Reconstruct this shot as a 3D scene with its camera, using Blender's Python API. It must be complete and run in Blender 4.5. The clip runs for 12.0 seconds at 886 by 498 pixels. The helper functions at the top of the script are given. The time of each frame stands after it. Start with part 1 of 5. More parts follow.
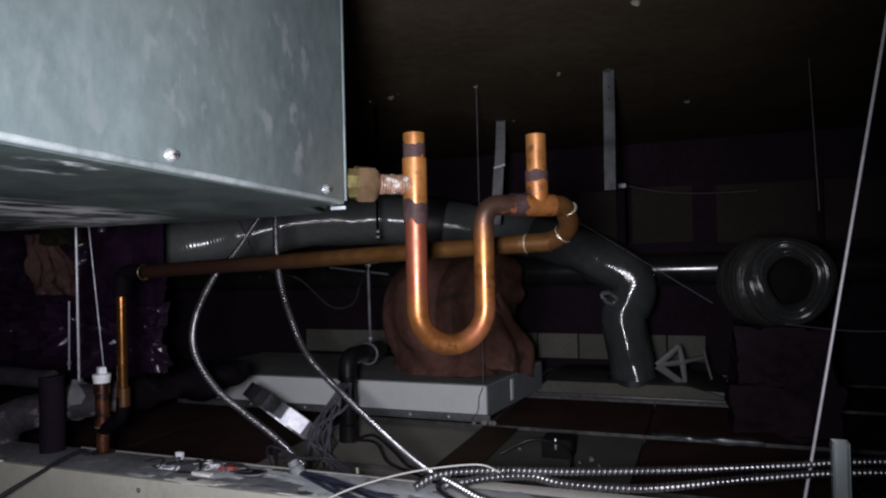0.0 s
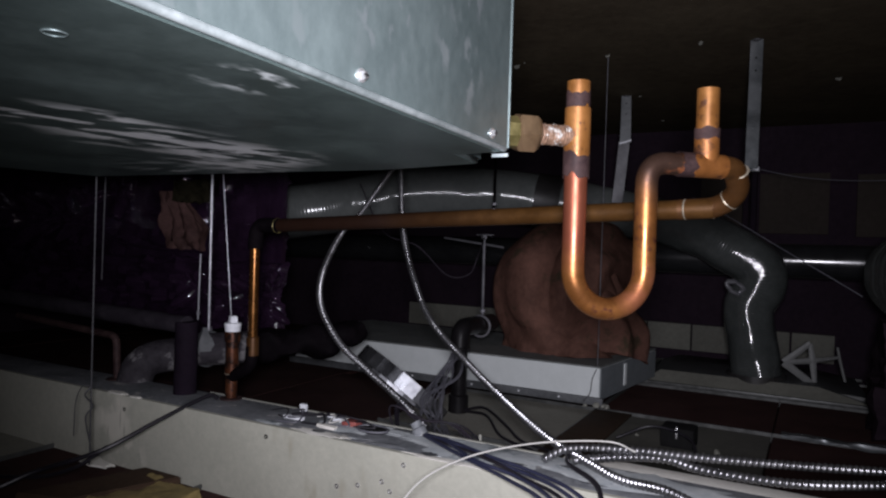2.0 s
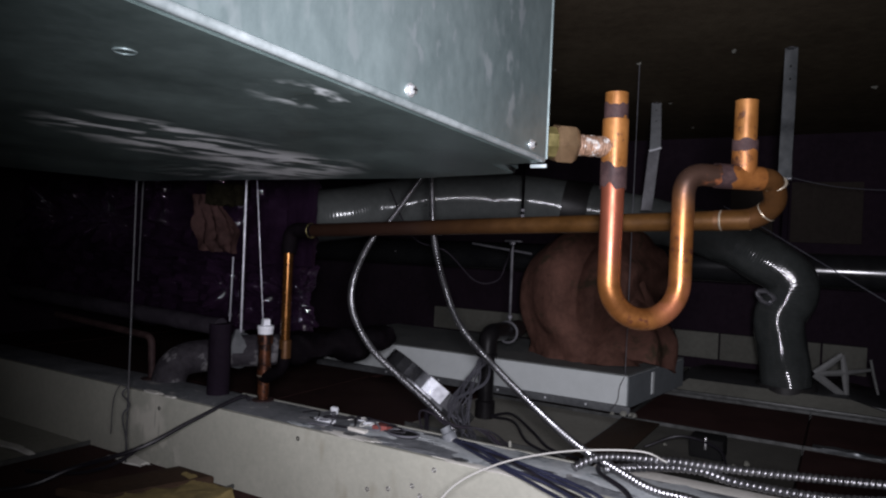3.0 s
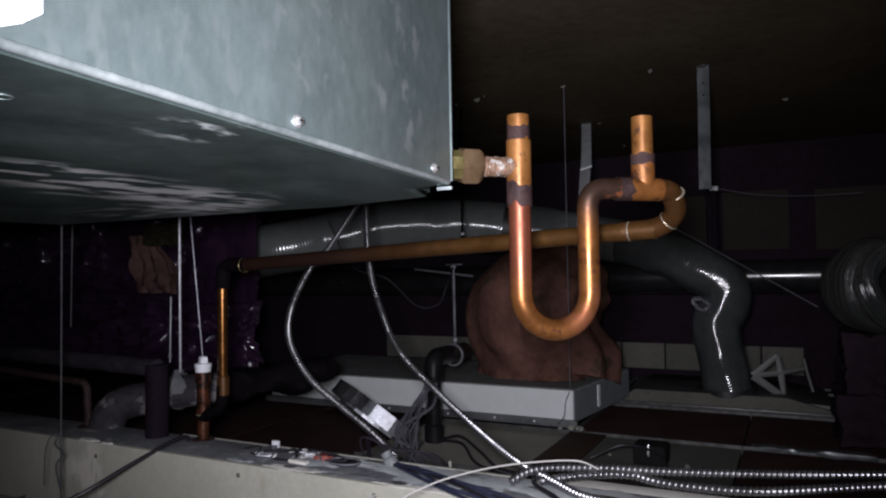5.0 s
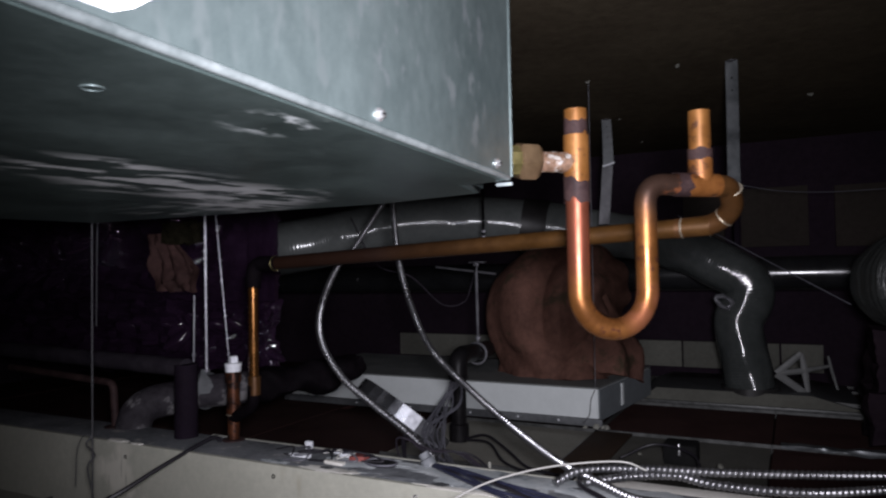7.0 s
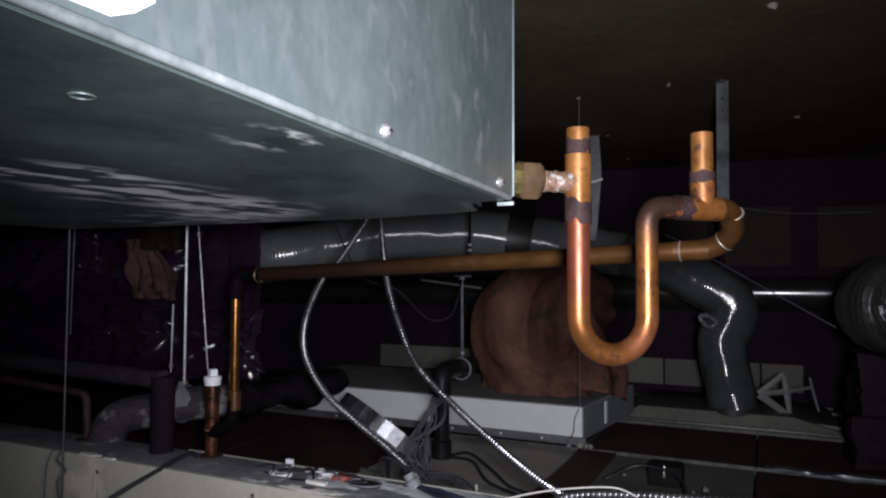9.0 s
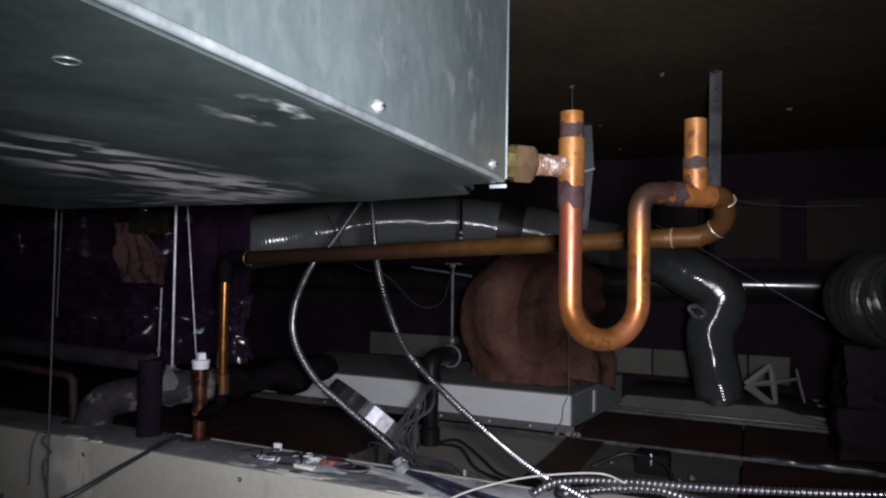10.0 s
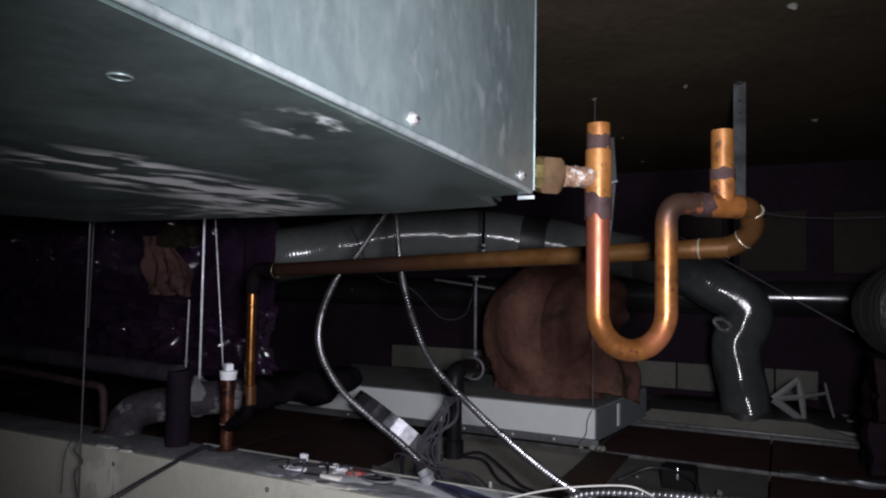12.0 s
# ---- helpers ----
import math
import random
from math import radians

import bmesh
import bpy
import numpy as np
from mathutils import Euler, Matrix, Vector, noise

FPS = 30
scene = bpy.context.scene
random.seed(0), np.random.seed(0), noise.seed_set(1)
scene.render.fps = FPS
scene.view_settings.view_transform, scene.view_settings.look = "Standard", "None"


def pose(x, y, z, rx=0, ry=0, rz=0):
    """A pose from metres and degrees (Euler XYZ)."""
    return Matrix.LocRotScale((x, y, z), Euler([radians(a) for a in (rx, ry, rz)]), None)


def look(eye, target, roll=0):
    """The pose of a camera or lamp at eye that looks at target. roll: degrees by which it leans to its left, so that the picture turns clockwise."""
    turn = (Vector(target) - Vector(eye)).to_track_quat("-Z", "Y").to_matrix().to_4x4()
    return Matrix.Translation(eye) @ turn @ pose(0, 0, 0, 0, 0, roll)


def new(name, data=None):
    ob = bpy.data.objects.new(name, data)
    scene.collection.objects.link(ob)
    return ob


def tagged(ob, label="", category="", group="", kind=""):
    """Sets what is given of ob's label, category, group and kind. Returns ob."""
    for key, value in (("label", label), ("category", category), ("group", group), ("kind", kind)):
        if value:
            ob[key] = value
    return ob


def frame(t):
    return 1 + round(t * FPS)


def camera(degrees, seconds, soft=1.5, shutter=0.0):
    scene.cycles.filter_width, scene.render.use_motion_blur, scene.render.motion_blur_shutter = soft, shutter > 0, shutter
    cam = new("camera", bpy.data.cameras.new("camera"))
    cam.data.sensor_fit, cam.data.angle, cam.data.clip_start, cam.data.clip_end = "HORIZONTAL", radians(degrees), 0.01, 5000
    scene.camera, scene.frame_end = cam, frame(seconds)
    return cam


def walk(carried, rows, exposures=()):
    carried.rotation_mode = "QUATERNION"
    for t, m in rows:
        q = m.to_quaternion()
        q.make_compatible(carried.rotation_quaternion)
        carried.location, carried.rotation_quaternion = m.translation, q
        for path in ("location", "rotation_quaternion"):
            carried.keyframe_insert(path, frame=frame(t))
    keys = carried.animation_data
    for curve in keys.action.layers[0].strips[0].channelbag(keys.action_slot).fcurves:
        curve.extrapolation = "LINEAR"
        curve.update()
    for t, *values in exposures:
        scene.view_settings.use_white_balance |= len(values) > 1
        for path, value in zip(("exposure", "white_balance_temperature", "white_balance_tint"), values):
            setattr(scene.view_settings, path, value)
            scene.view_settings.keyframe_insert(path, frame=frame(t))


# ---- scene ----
cam = camera(65.9, 12.0, soft=2.2, shutter=0.35)
PATH = [
    (0, (0.0279, 0.0315, 0.8199), (-0.0374, 3.0306, 0.8529), -1.38),
    (0.5, (0.0129, 0.0312, 0.8164), (-0.1604, 3.0254, 0.8846), -1.57),
    (0.7, (-0.0048, 0.0325, 0.8190), (-0.3389, 3.0115, 0.9165), -1.30),
    (1, (-0.0255, 0.0409, 0.8015), (-0.4651, 3.0080, 0.8562), 0.88),
    (1.5, (-0.0421, 0.0542, 0.7770), (-0.4940, 3.0199, 0.7500), 1.21),
    (2, (-0.0698, 0.0742, 0.7741), (-0.5418, 3.0366, 0.7354), 1.76),
    (2.5, (-0.0892, 0.0583, 0.7748), (-0.6315, 3.0087, 0.7439), 2.11),
    (2.7, (-0.0889, 0.0572, 0.7799), (-0.6604, 3.0021, 0.7444), 2.45),
    (4.3, (-0.0891, 0.0577, 0.7814), (-0.5761, 3.0172, 0.8458), 1.19),
    (4.5, (-0.0687, 0.0546, 0.7798), (-0.5081, 3.0216, 0.8409), 0.48),
    (5, (-0.0204, 0.0375, 0.7726), (-0.4067, 3.0108, 0.8719), -0.93),
    (5.5, (-0.0301, 0.0428, 0.7763), (-0.3242, 3.0270, 0.8661), -0.59),
    (6, (-0.0520, 0.0478, 0.7817), (-0.3162, 3.0344, 0.8840), -0.15),
    (6.5, (-0.0670, 0.0477, 0.7835), (-0.3276, 3.0345, 0.8888), 0.07),
    (7, (-0.1059, 0.0513, 0.7751), (-0.5007, 3.0239, 0.8637), -1.07),
    (7.2, (-0.1364, 0.0640, 0.7749), (-0.5499, 3.0346, 0.8462), -0.24),
    (8.8, (-0.1330, 0.0846, 0.7889), (-0.4262, 3.0674, 0.9186), 0.75),
    (9, (-0.1350, 0.0817, 0.7909), (-0.4411, 3.0632, 0.9201), 0.25),
    (9.5, (-0.1368, 0.0836, 0.7835), (-0.4198, 3.0685, 0.8864), 0.39),
    (10, (-0.1367, 0.0891, 0.7803), (-0.4020, 3.0761, 0.8666), 0.97),
    (10.5, (-0.1406, 0.0810, 0.7815), (-0.4483, 3.0629, 0.8986), 1.16),
    (11, (-0.1395, 0.0850, 0.7794), (-0.4194, 3.0703, 0.8774), 1.96),
    (11.5, (-0.1456, 0.0729, 0.7788), (-0.4893, 3.0500, 0.9142), 1.58),
    (12, (-0.1476, 0.0766, 0.7756), (-0.5005, 3.0523, 0.9199), 0.95),
]
walk(cam, [(t, look(eye, target, roll)) for t, eye, target, roll in PATH], ((0, 0.0), (2.5, 0.12), (5.5, 0.03), (7, 0.12), (10, 0.15), (12, 0.18)))

# ---- world and the one hand torch that lights the void ----
world = bpy.data.worlds.new("void_air")
scene.world = world
world.use_nodes = True
world.node_tree.nodes["Background"].inputs[0].default_value = (0.010, 0.007, 0.012, 1)
world.node_tree.nodes["Background"].inputs[1].default_value = 0.2

torch = bpy.data.lights.new("torch_light", "SPOT")
torch.energy = 121
torch.color = (0.975, 0.950, 1.06)
torch.spot_size = radians(91)
torch.spot_blend = 1.0
torch.shadow_soft_size = 0.065
torch_ob = new("torch_light", torch)
torch_ob.matrix_world = look((-0.062, 0.01, 0.820), (-0.26, 2.6, 0.83))

# ---- frame of the building: u along the bulkhead, v across it ----
AX, BX = Vector((0.943, -0.334, 0)).normalized(), Vector((0.334, 0.943, 0)).normalized()
TURN = math.degrees(math.atan2(AX.y, AX.x))


def W(u, v, z):
    return AX * u + BX * v + Vector((0, 0, z))


# ---- materials ----
def material(name, low, high, rough=0.6, metal=0.0, grain=40.0, blotch=5.0, bump=0.15, stretch=(1, 1, 1),
             rough_var=0.12, flecks=None, fleck_scale=30.0, fleck_amount=0.62, coat=0.0, random_value=0.0, streaks=(), spec=0.5):
    """Two scales of variation between low and high, flecks of dust or scale, and a fine relief."""
    m = bpy.data.materials.new(name)
    m.use_nodes = True
    nt = m.node_tree
    n, l = nt.nodes, nt.links
    bs = n["Principled BSDF"]
    tc = n.new("ShaderNodeTexCoord")
    mp = n.new("ShaderNodeMapping")
    mp.inputs["Scale"].default_value = stretch
    l.new(tc.outputs["Object"], mp.inputs["Vector"])

    def noisy(scale, detail, rough_in=0.6):
        t = n.new("ShaderNodeTexNoise")
        t.inputs["Scale"].default_value = scale
        t.inputs["Detail"].default_value = detail
        t.inputs["Roughness"].default_value = rough_in
        l.new(mp.outputs["Vector"], t.inputs["Vector"])
        return t
    big, small = noisy(blotch, 4), noisy(grain, 6, 0.7)
    add = n.new("ShaderNodeMath")
    add.operation = "ADD"
    l.new(big.outputs["Fac"], add.inputs[0])
    l.new(small.outputs["Fac"], add.inputs[1])
    ramp = n.new("ShaderNodeMapRange")
    ramp.inputs["From Min"].default_value, ramp.inputs["From Max"].default_value = 0.72, 1.28
    l.new(add.outputs[0], ramp.inputs["Value"])
    mix = n.new("ShaderNodeMix")
    mix.data_type = "RGBA"
    mix.inputs["A"].default_value, mix.inputs["B"].default_value = (*low, 1), (*high, 1)
    l.new(ramp.outputs["Result"], mix.inputs["Factor"])
    colour = mix.outputs["Result"]
    if flecks:
        f = noisy(fleck_scale, 5, 0.65)
        fr = n.new("ShaderNodeMapRange")
        fr.inputs["From Min"].default_value, fr.inputs["From Max"].default_value = fleck_amount, fleck_amount + 0.08
        l.new(f.outputs["Fac"], fr.inputs["Value"])
        fm = n.new("ShaderNodeMix")
        fm.data_type = "RGBA"
        fm.inputs["B"].default_value = (*flecks, 1)
        l.new(fr.outputs["Result"], fm.inputs["Factor"])
        l.new(colour, fm.inputs["A"])
        colour = fm.outputs["Result"]
    metal_out = None
    for place, radius, way, dust, amount in streaks:
        # a smear of dust, stain or painted shade with its own place and direction
        sm = n.new("ShaderNodeMapping")
        sm.vector_type = "TEXTURE"
        sm.inputs["Rotation"].default_value = (0, 0, radians(TURN - (28 if dust[2] > 0.8 else 0)))
        sm.inputs["Scale"].default_value = [1 / k for k in way]
        l.new(tc.outputs["Object"], sm.inputs["Vector"])
        sn = n.new("ShaderNodeTexNoise")
        sn.inputs["Scale"].default_value = 1.0
        sn.inputs["Detail"].default_value = 3
        l.new(sm.outputs["Vector"], sn.inputs["Vector"])
        dist = n.new("ShaderNodeVectorMath")
        dist.operation = "DISTANCE"
        dist.inputs[1].default_value = place
        l.new(tc.outputs["Object"], dist.inputs[0])
        near = n.new("ShaderNodeMapRange")
        near.inputs["From Min"].default_value, near.inputs["From Max"].default_value = radius, radius * 0.5
        l.new(dist.outputs["Value"], near.inputs["Value"])
        cut = n.new("ShaderNodeMapRange")
        cut.inputs["From Min"].default_value, cut.inputs["From Max"].default_value = amount, amount + (0.05 if dust[2] > 0.8 else 0.10)
        l.new(sn.outputs["Fac"], cut.inputs["Value"])
        mul = n.new("ShaderNodeMath")
        mul.operation = "MULTIPLY"
        l.new(near.outputs["Result"], mul.inputs[0])
        l.new(cut.outputs["Result"], mul.inputs[1])
        dm = n.new("ShaderNodeMix")
        dm.data_type = "RGBA"
        dm.inputs["B"].default_value = (*dust, 1)
        l.new(mul.outputs[0], dm.inputs["Factor"])
        l.new(colour, dm.inputs["A"])
        colour = dm.outputs["Result"]
        if dust[2] > 0.6:
            bare = n.new("ShaderNodeMath")
            bare.operation = "MULTIPLY_ADD"
            bare.inputs[1].default_value = -metal
            bare.inputs[2].default_value = metal
            l.new(mul.outputs[0], bare.inputs[0])
            if metal_out is None:
                metal_out = bare.outputs[0]
            else:
                low_of = n.new("ShaderNodeMath")
                low_of.operation = "MINIMUM"
                l.new(metal_out, low_of.inputs[0])
                l.new(bare.outputs[0], low_of.inputs[1])
                metal_out = low_of.outputs[0]
    if random_value:
        info = n.new("ShaderNodeObjectInfo")
        rr = n.new("ShaderNodeMapRange")
        rr.inputs["To Min"].default_value, rr.inputs["To Max"].default_value = 1 - random_value, 1 + random_value
        l.new(info.outputs["Random"], rr.inputs["Value"])
        hs = n.new("ShaderNodeHueSaturation")
        l.new(rr.outputs["Result"], hs.inputs["Value"])
        l.new(colour, hs.inputs["Color"])
        colour = hs.outputs["Color"]
    l.new(colour, bs.inputs["Base Color"])
    rv = n.new("ShaderNodeMapRange")
    rv.inputs["From Min"].default_value, rv.inputs["From Max"].default_value = 0.3, 0.7
    rv.inputs["To Min"].default_value, rv.inputs["To Max"].default_value = max(0.03, rough - rough_var), min(1, rough + rough_var)
    l.new(big.outputs["Fac"], rv.inputs["Value"])
    l.new(rv.outputs["Result"], bs.inputs["Roughness"])
    bs.inputs["Metallic"].default_value = metal
    if metal_out is not None:
        l.new(metal_out, bs.inputs["Metallic"])
    bs.inputs["Specular IOR Level"].default_value = spec
    bs.inputs["Coat Weight"].default_value = coat
    if bump:
        bp = n.new("ShaderNodeBump")
        bp.inputs["Strength"].default_value = bump
        bp.inputs["Distance"].default_value = 0.004
        l.new(small.outputs["Fac"], bp.inputs["Height"])
        l.new(bp.outputs["Normal"], bs.inputs["Normal"])
    return m


M_GALV = material("galvanised_sheet", (0.30, 0.35, 0.36), (0.45, 0.50, 0.50), 0.46, 0.35, 60, 7, 0.04, (1, 1, 0.45), 0.08)
M_GALV_DULL = material("dull_galvanised_strip", (0.085, 0.095, 0.10), (0.17, 0.18, 0.185), 0.36, 0.6, 26, 9, 0.05)
M_GALV_BRIGHT = material("bright_sheet_metal", (0.15, 0.155, 0.17), (0.30, 0.305, 0.32), 0.31, 0.92, 40, 9, 0.05)
M_FLEXSTEEL = material("flexible_steel_conduit", (0.19, 0.19, 0.20), (0.35, 0.35, 0.36), 0.33, 0.92, 60, 9, 0.05)
M_ROD = material("zinc_rod", (0.17, 0.17, 0.19), (0.31, 0.31, 0.33), 0.40, 0.6, 80, 9, 0.1)
M_COPPER_YELLOW = material("yellowed_copper_fitting", (0.225, 0.091, 0.024), (0.345, 0.150, 0.040), 0.46, 0.46, 70, 20, 0.08, (1, 1, 1), 0.14, (0.10, 0.040, 0.020), 48, 0.585)
M_COPPER_DULL = material("dull_brown_copper", (0.060, 0.027, 0.009), (0.115, 0.050, 0.016), 0.40, 0.5, 50, 8, 0.06)
M_SOOT = material("soot_and_flux_stain", (0.022, 0.013, 0.014), (0.062, 0.037, 0.035), 0.62, 0.1, 90, 30, 0.3, spec=0.15)
M_SOLDER = material("solder", (0.34, 0.29, 0.21), (0.52, 0.46, 0.36), 0.40, 0.7, 120, 40, 0.3)
M_BRASS = material("tarnished_brass", (0.11, 0.095, 0.035), (0.25, 0.21, 0.085), 0.40, 0.6, 80, 30, 0.15)
M_BRASS_NUT = material("brown_brass_nut", (0.115, 0.075, 0.042), (0.21, 0.14, 0.078), 0.38, 0.5, 80, 24, 0.12)
M_NIPPLE = material("flux_crusted_nipple", (0.12, 0.07, 0.045), (0.28, 0.17, 0.11), 0.55, 0.3, 90, 45, 0.7, (1, 1, 1), 0.1, (0.50, 0.48, 0.45), 85, 0.54)
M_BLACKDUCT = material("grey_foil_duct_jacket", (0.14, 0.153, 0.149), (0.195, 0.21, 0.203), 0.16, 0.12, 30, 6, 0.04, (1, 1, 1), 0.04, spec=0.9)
M_VINYL = material("black_plastic_wrap", (0.017, 0.008, 0.019), (0.030, 0.015, 0.034), 0.07, 0.0, 25, 5, 0.6, (1, 1, 1), 0.03, spec=1.0)
M_FOAM = material("black_pipe_foam", (0.008, 0.005, 0.009), (0.015, 0.010, 0.017), 0.85, 0.0, 90, 9, 0.4, spec=0.08)
M_ABS = material("black_plastic_pipe", (0.0055, 0.005, 0.0055), (0.012, 0.011, 0.012), 0.42, 0.0, 60, 8, 0.05, spec=0.15)
M_GREYPIPE = material("dusty_grey_pipe_jacket", (0.016, 0.013, 0.018), (0.034, 0.029, 0.036), 0.85, 0.0, 50, 12, 0.3, spec=0.1)
M_KRAFT = material("brown_kraft_insulation", (0.082, 0.041, 0.031), (0.185, 0.092, 0.069), 0.85, 0.0, 30, 5, 0.8, (1, 1, 1), 0.1, (0.070, 0.050, 0.032), 6, 0.58, spec=0.12)
M_PAPER = material("torn_board_paper", (0.62, 0.60, 0.54), (0.76, 0.74, 0.68), 0.9, 0.0, 80, 14, 0.3)
M_LEDGE = material("dusty_metal_track", (0.11, 0.12, 0.13), (0.26, 0.27, 0.285), 0.7, 0.15, 60, 12, 0.25, (1, 1, 1), 0.1, (0.46, 0.45, 0.43), 22, 0.60)
M_PLASTER = material("smeared_joint_plaster", (0.36, 0.40, 0.42), (0.56, 0.58, 0.58), 0.85, 0.0, 40, 14, 0.4, (1, 1, 1), 0.05, (0.17, 0.20, 0.22), 12, 0.58)
M_WHITE = material("white_enamel_sheet", (0.65, 0.69, 0.68), (0.73, 0.77, 0.765), 0.5, 0.0, 30, 4, 0.03)
M_HOUSING = material("dusty_fixture_top", (0.13, 0.14, 0.14), (0.21, 0.22, 0.21), 0.75, 0.1, 50, 6, 0.15)
M_TILE_DARK = material("brown_backed_tile", (0.030, 0.0135, 0.0125), (0.058, 0.027, 0.024), 0.9, 0.0, 70, 5, 0.4, random_value=0.2, spec=0.15)
M_TILE_GREY = material("grey_backed_tile", (0.22, 0.215, 0.18), (0.32, 0.31, 0.265), 0.9, 0.0, 70, 4, 0.3, random_value=0.1)
M_TEE = material("galvanised_ceiling_tee", (0.065, 0.068, 0.065), (0.13, 0.133, 0.13), 0.42, 0.4, 50, 20, 0.1)
M_DECK = material("dark_concrete_deck", (0.058, 0.046, 0.032), (0.098, 0.080, 0.055), 0.95, 0.0, 22, 2.5, 0.5, spec=0.0)
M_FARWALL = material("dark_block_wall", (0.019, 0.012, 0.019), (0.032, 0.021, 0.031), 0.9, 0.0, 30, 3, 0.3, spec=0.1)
M_BOARD = material("brown_grey_board", (0.033, 0.027, 0.023), (0.052, 0.043, 0.037), 0.9, 0.0, 40, 3, 0.2, random_value=0.12, spec=0.15)
M_PALE = material("pale_grey_board", (0.22, 0.22, 0.19), (0.31, 0.31, 0.27), 0.9, 0.0, 40, 3, 0.2, random_value=0.1)
M_PVC = material("white_plastic", (0.66, 0.68, 0.72), (0.78, 0.80, 0.83), 0.4, 0.0, 60, 12, 0.05)
M_STICKER = material("white_paper_label", (0.80, 0.80, 0.80), (0.88, 0.88, 0.88), 0.6, 0.0, 50, 6, 0.02)
M_BLUE = material("blue_wire_sheath", (0.015, 0.017, 0.036), (0.030, 0.033, 0.064), 0.4, 0.0, 60, 12, 0.05)
M_BLACKWIRE = material("black_wire_sheath", (0.007, 0.006, 0.009), (0.016, 0.014, 0.019), 0.45, 0.0, 60, 12, 0.05)
M_GREYWIRE = material("grey_wire_sheath", (0.075, 0.075, 0.090), (0.14, 0.14, 0.16), 0.5, 0.0, 60, 12, 0.05)
M_WHITEWIRE = material("white_wire_sheath", (0.55, 0.54, 0.50), (0.68, 0.67, 0.63), 0.5, 0.0, 60, 12, 0.05)
M_RED = material("faded_red_scrap", (0.20, 0.05, 0.045), (0.32, 0.09, 0.075), 0.6, 0.0, 60, 12, 0.1)
M_YELLOW = material("yellow_glass_wool", (0.17, 0.125, 0.045), (0.30, 0.225, 0.085), 0.95, 0.0, 60, 9, 0.8)
M_DARKHOLE = material("dark_cavity", (0.006, 0.006, 0.006), (0.012, 0.012, 0.012), 0.9, 0.0, 60, 9, 0.0, spec=0.15)
M_STEEL_SCREW = material("zinc_screw_head", (0.50, 0.50, 0.50), (0.70, 0.70, 0.70), 0.28, 0.8, 90, 30, 0.1)


# ---- geometry helpers: all give (verts, faces) in metres of the place ----
def spline(pts, steps):
    p = [Vector(a) for a in pts]
    if len(p) == 2:
        return [p[0].lerp(p[1], i / steps) for i in range(steps + 1)]
    p = [2 * p[0] - p[1]] + p + [2 * p[-1] - p[-2]]
    out = []
    for i in range(1, len(p) - 2):
        a, b, c, d = p[i - 1:i + 3]
        for k in range(steps):
            t = k / steps
            out.append(0.5 * (2 * b + (c - a) * t + (2 * a - 5 * b + 4 * c - d) * t * t + (3 * b - a - 3 * c + d) * t ** 3))
    out.append(p[-2].copy())
    return out


def bend(pts, radius, steps=8):
    """Straight runs through pts with round corners."""
    p = [Vector(a) for a in pts]
    out = [p[0]]
    for a, b, c in zip(p, p[1:], p[2:]):
        d0, d1 = (a - b).normalized(), (c - b).normalized()
        cut = min(radius, 0.49 * (a - b).length, 0.49 * (c - b).length)
        s, e = b + d0 * cut, b + d1 * cut
        for k in range(steps + 1):
            t = k / steps
            out.append(s.lerp(b, t).lerp(b.lerp(e, t), t))
    out.append(p[-1])
    return out


def sweep(path, r, seg=14, caps=True, hollow=0.0):
    """A round section along the points of path; r is a number or a function of (metres along, angle)."""
    verts, faces = [], []
    path = [Vector(a) for a in path]
    tang = []
    for i in range(len(path)):
        d = path[min(i + 1, len(path) - 1)] - path[max(i - 1, 0)]
        tang.append(d.normalized())
    side = tang[0].orthogonal().normalized()
    if abs(tang[0].z) < 0.9:
        side = tang[0].cross(Vector((0, 0, 1))).normalized()
    run = 0.0
    for i, c in enumerate(path):
        if i:
            run += (c - path[i - 1]).length
            side = (side - tang[i] * side.dot(tang[i])).normalized()
        other = tang[i].cross(side)
        for k in range(seg):
            a = 2 * math.pi * k / seg
            rr = r(run, a) if callable(r) else r
            verts.append(c + side * (math.cos(a) * rr) + other * (math.sin(a) * rr))
    for i in range(len(path) - 1):
        for k in range(seg):
            k2 = (k + 1) % seg
            faces.append((i * seg + k, i * seg + k2, (i + 1) * seg + k2, (i + 1) * seg + k))
    if caps:
        faces.append(tuple(range(seg))[::-1])
        faces.append(tuple(range((len(path) - 1) * seg, len(path) * seg)))
    return verts, faces


def resample(path, step):
    out, left = [path[0]], 0.0
    for a, b in zip(path, path[1:]):
        d = (b - a).length
        s = step - left
        while s <= d:
            out.append(a.lerp(b, s / d))
            s += step
        left = (left + d) % step
    return out


def ribbed(pts, r, pitch, depth, seg=12):
    """Wound flexible conduit: rounded ribs along the run."""
    path = resample(spline(pts, 40), pitch / 6)
    return sweep(path, lambda s, a: r - depth * (0.5 + 0.5 * math.cos(2 * math.pi * (s / pitch + a / (2 * math.pi)))) ** 2.4, seg)


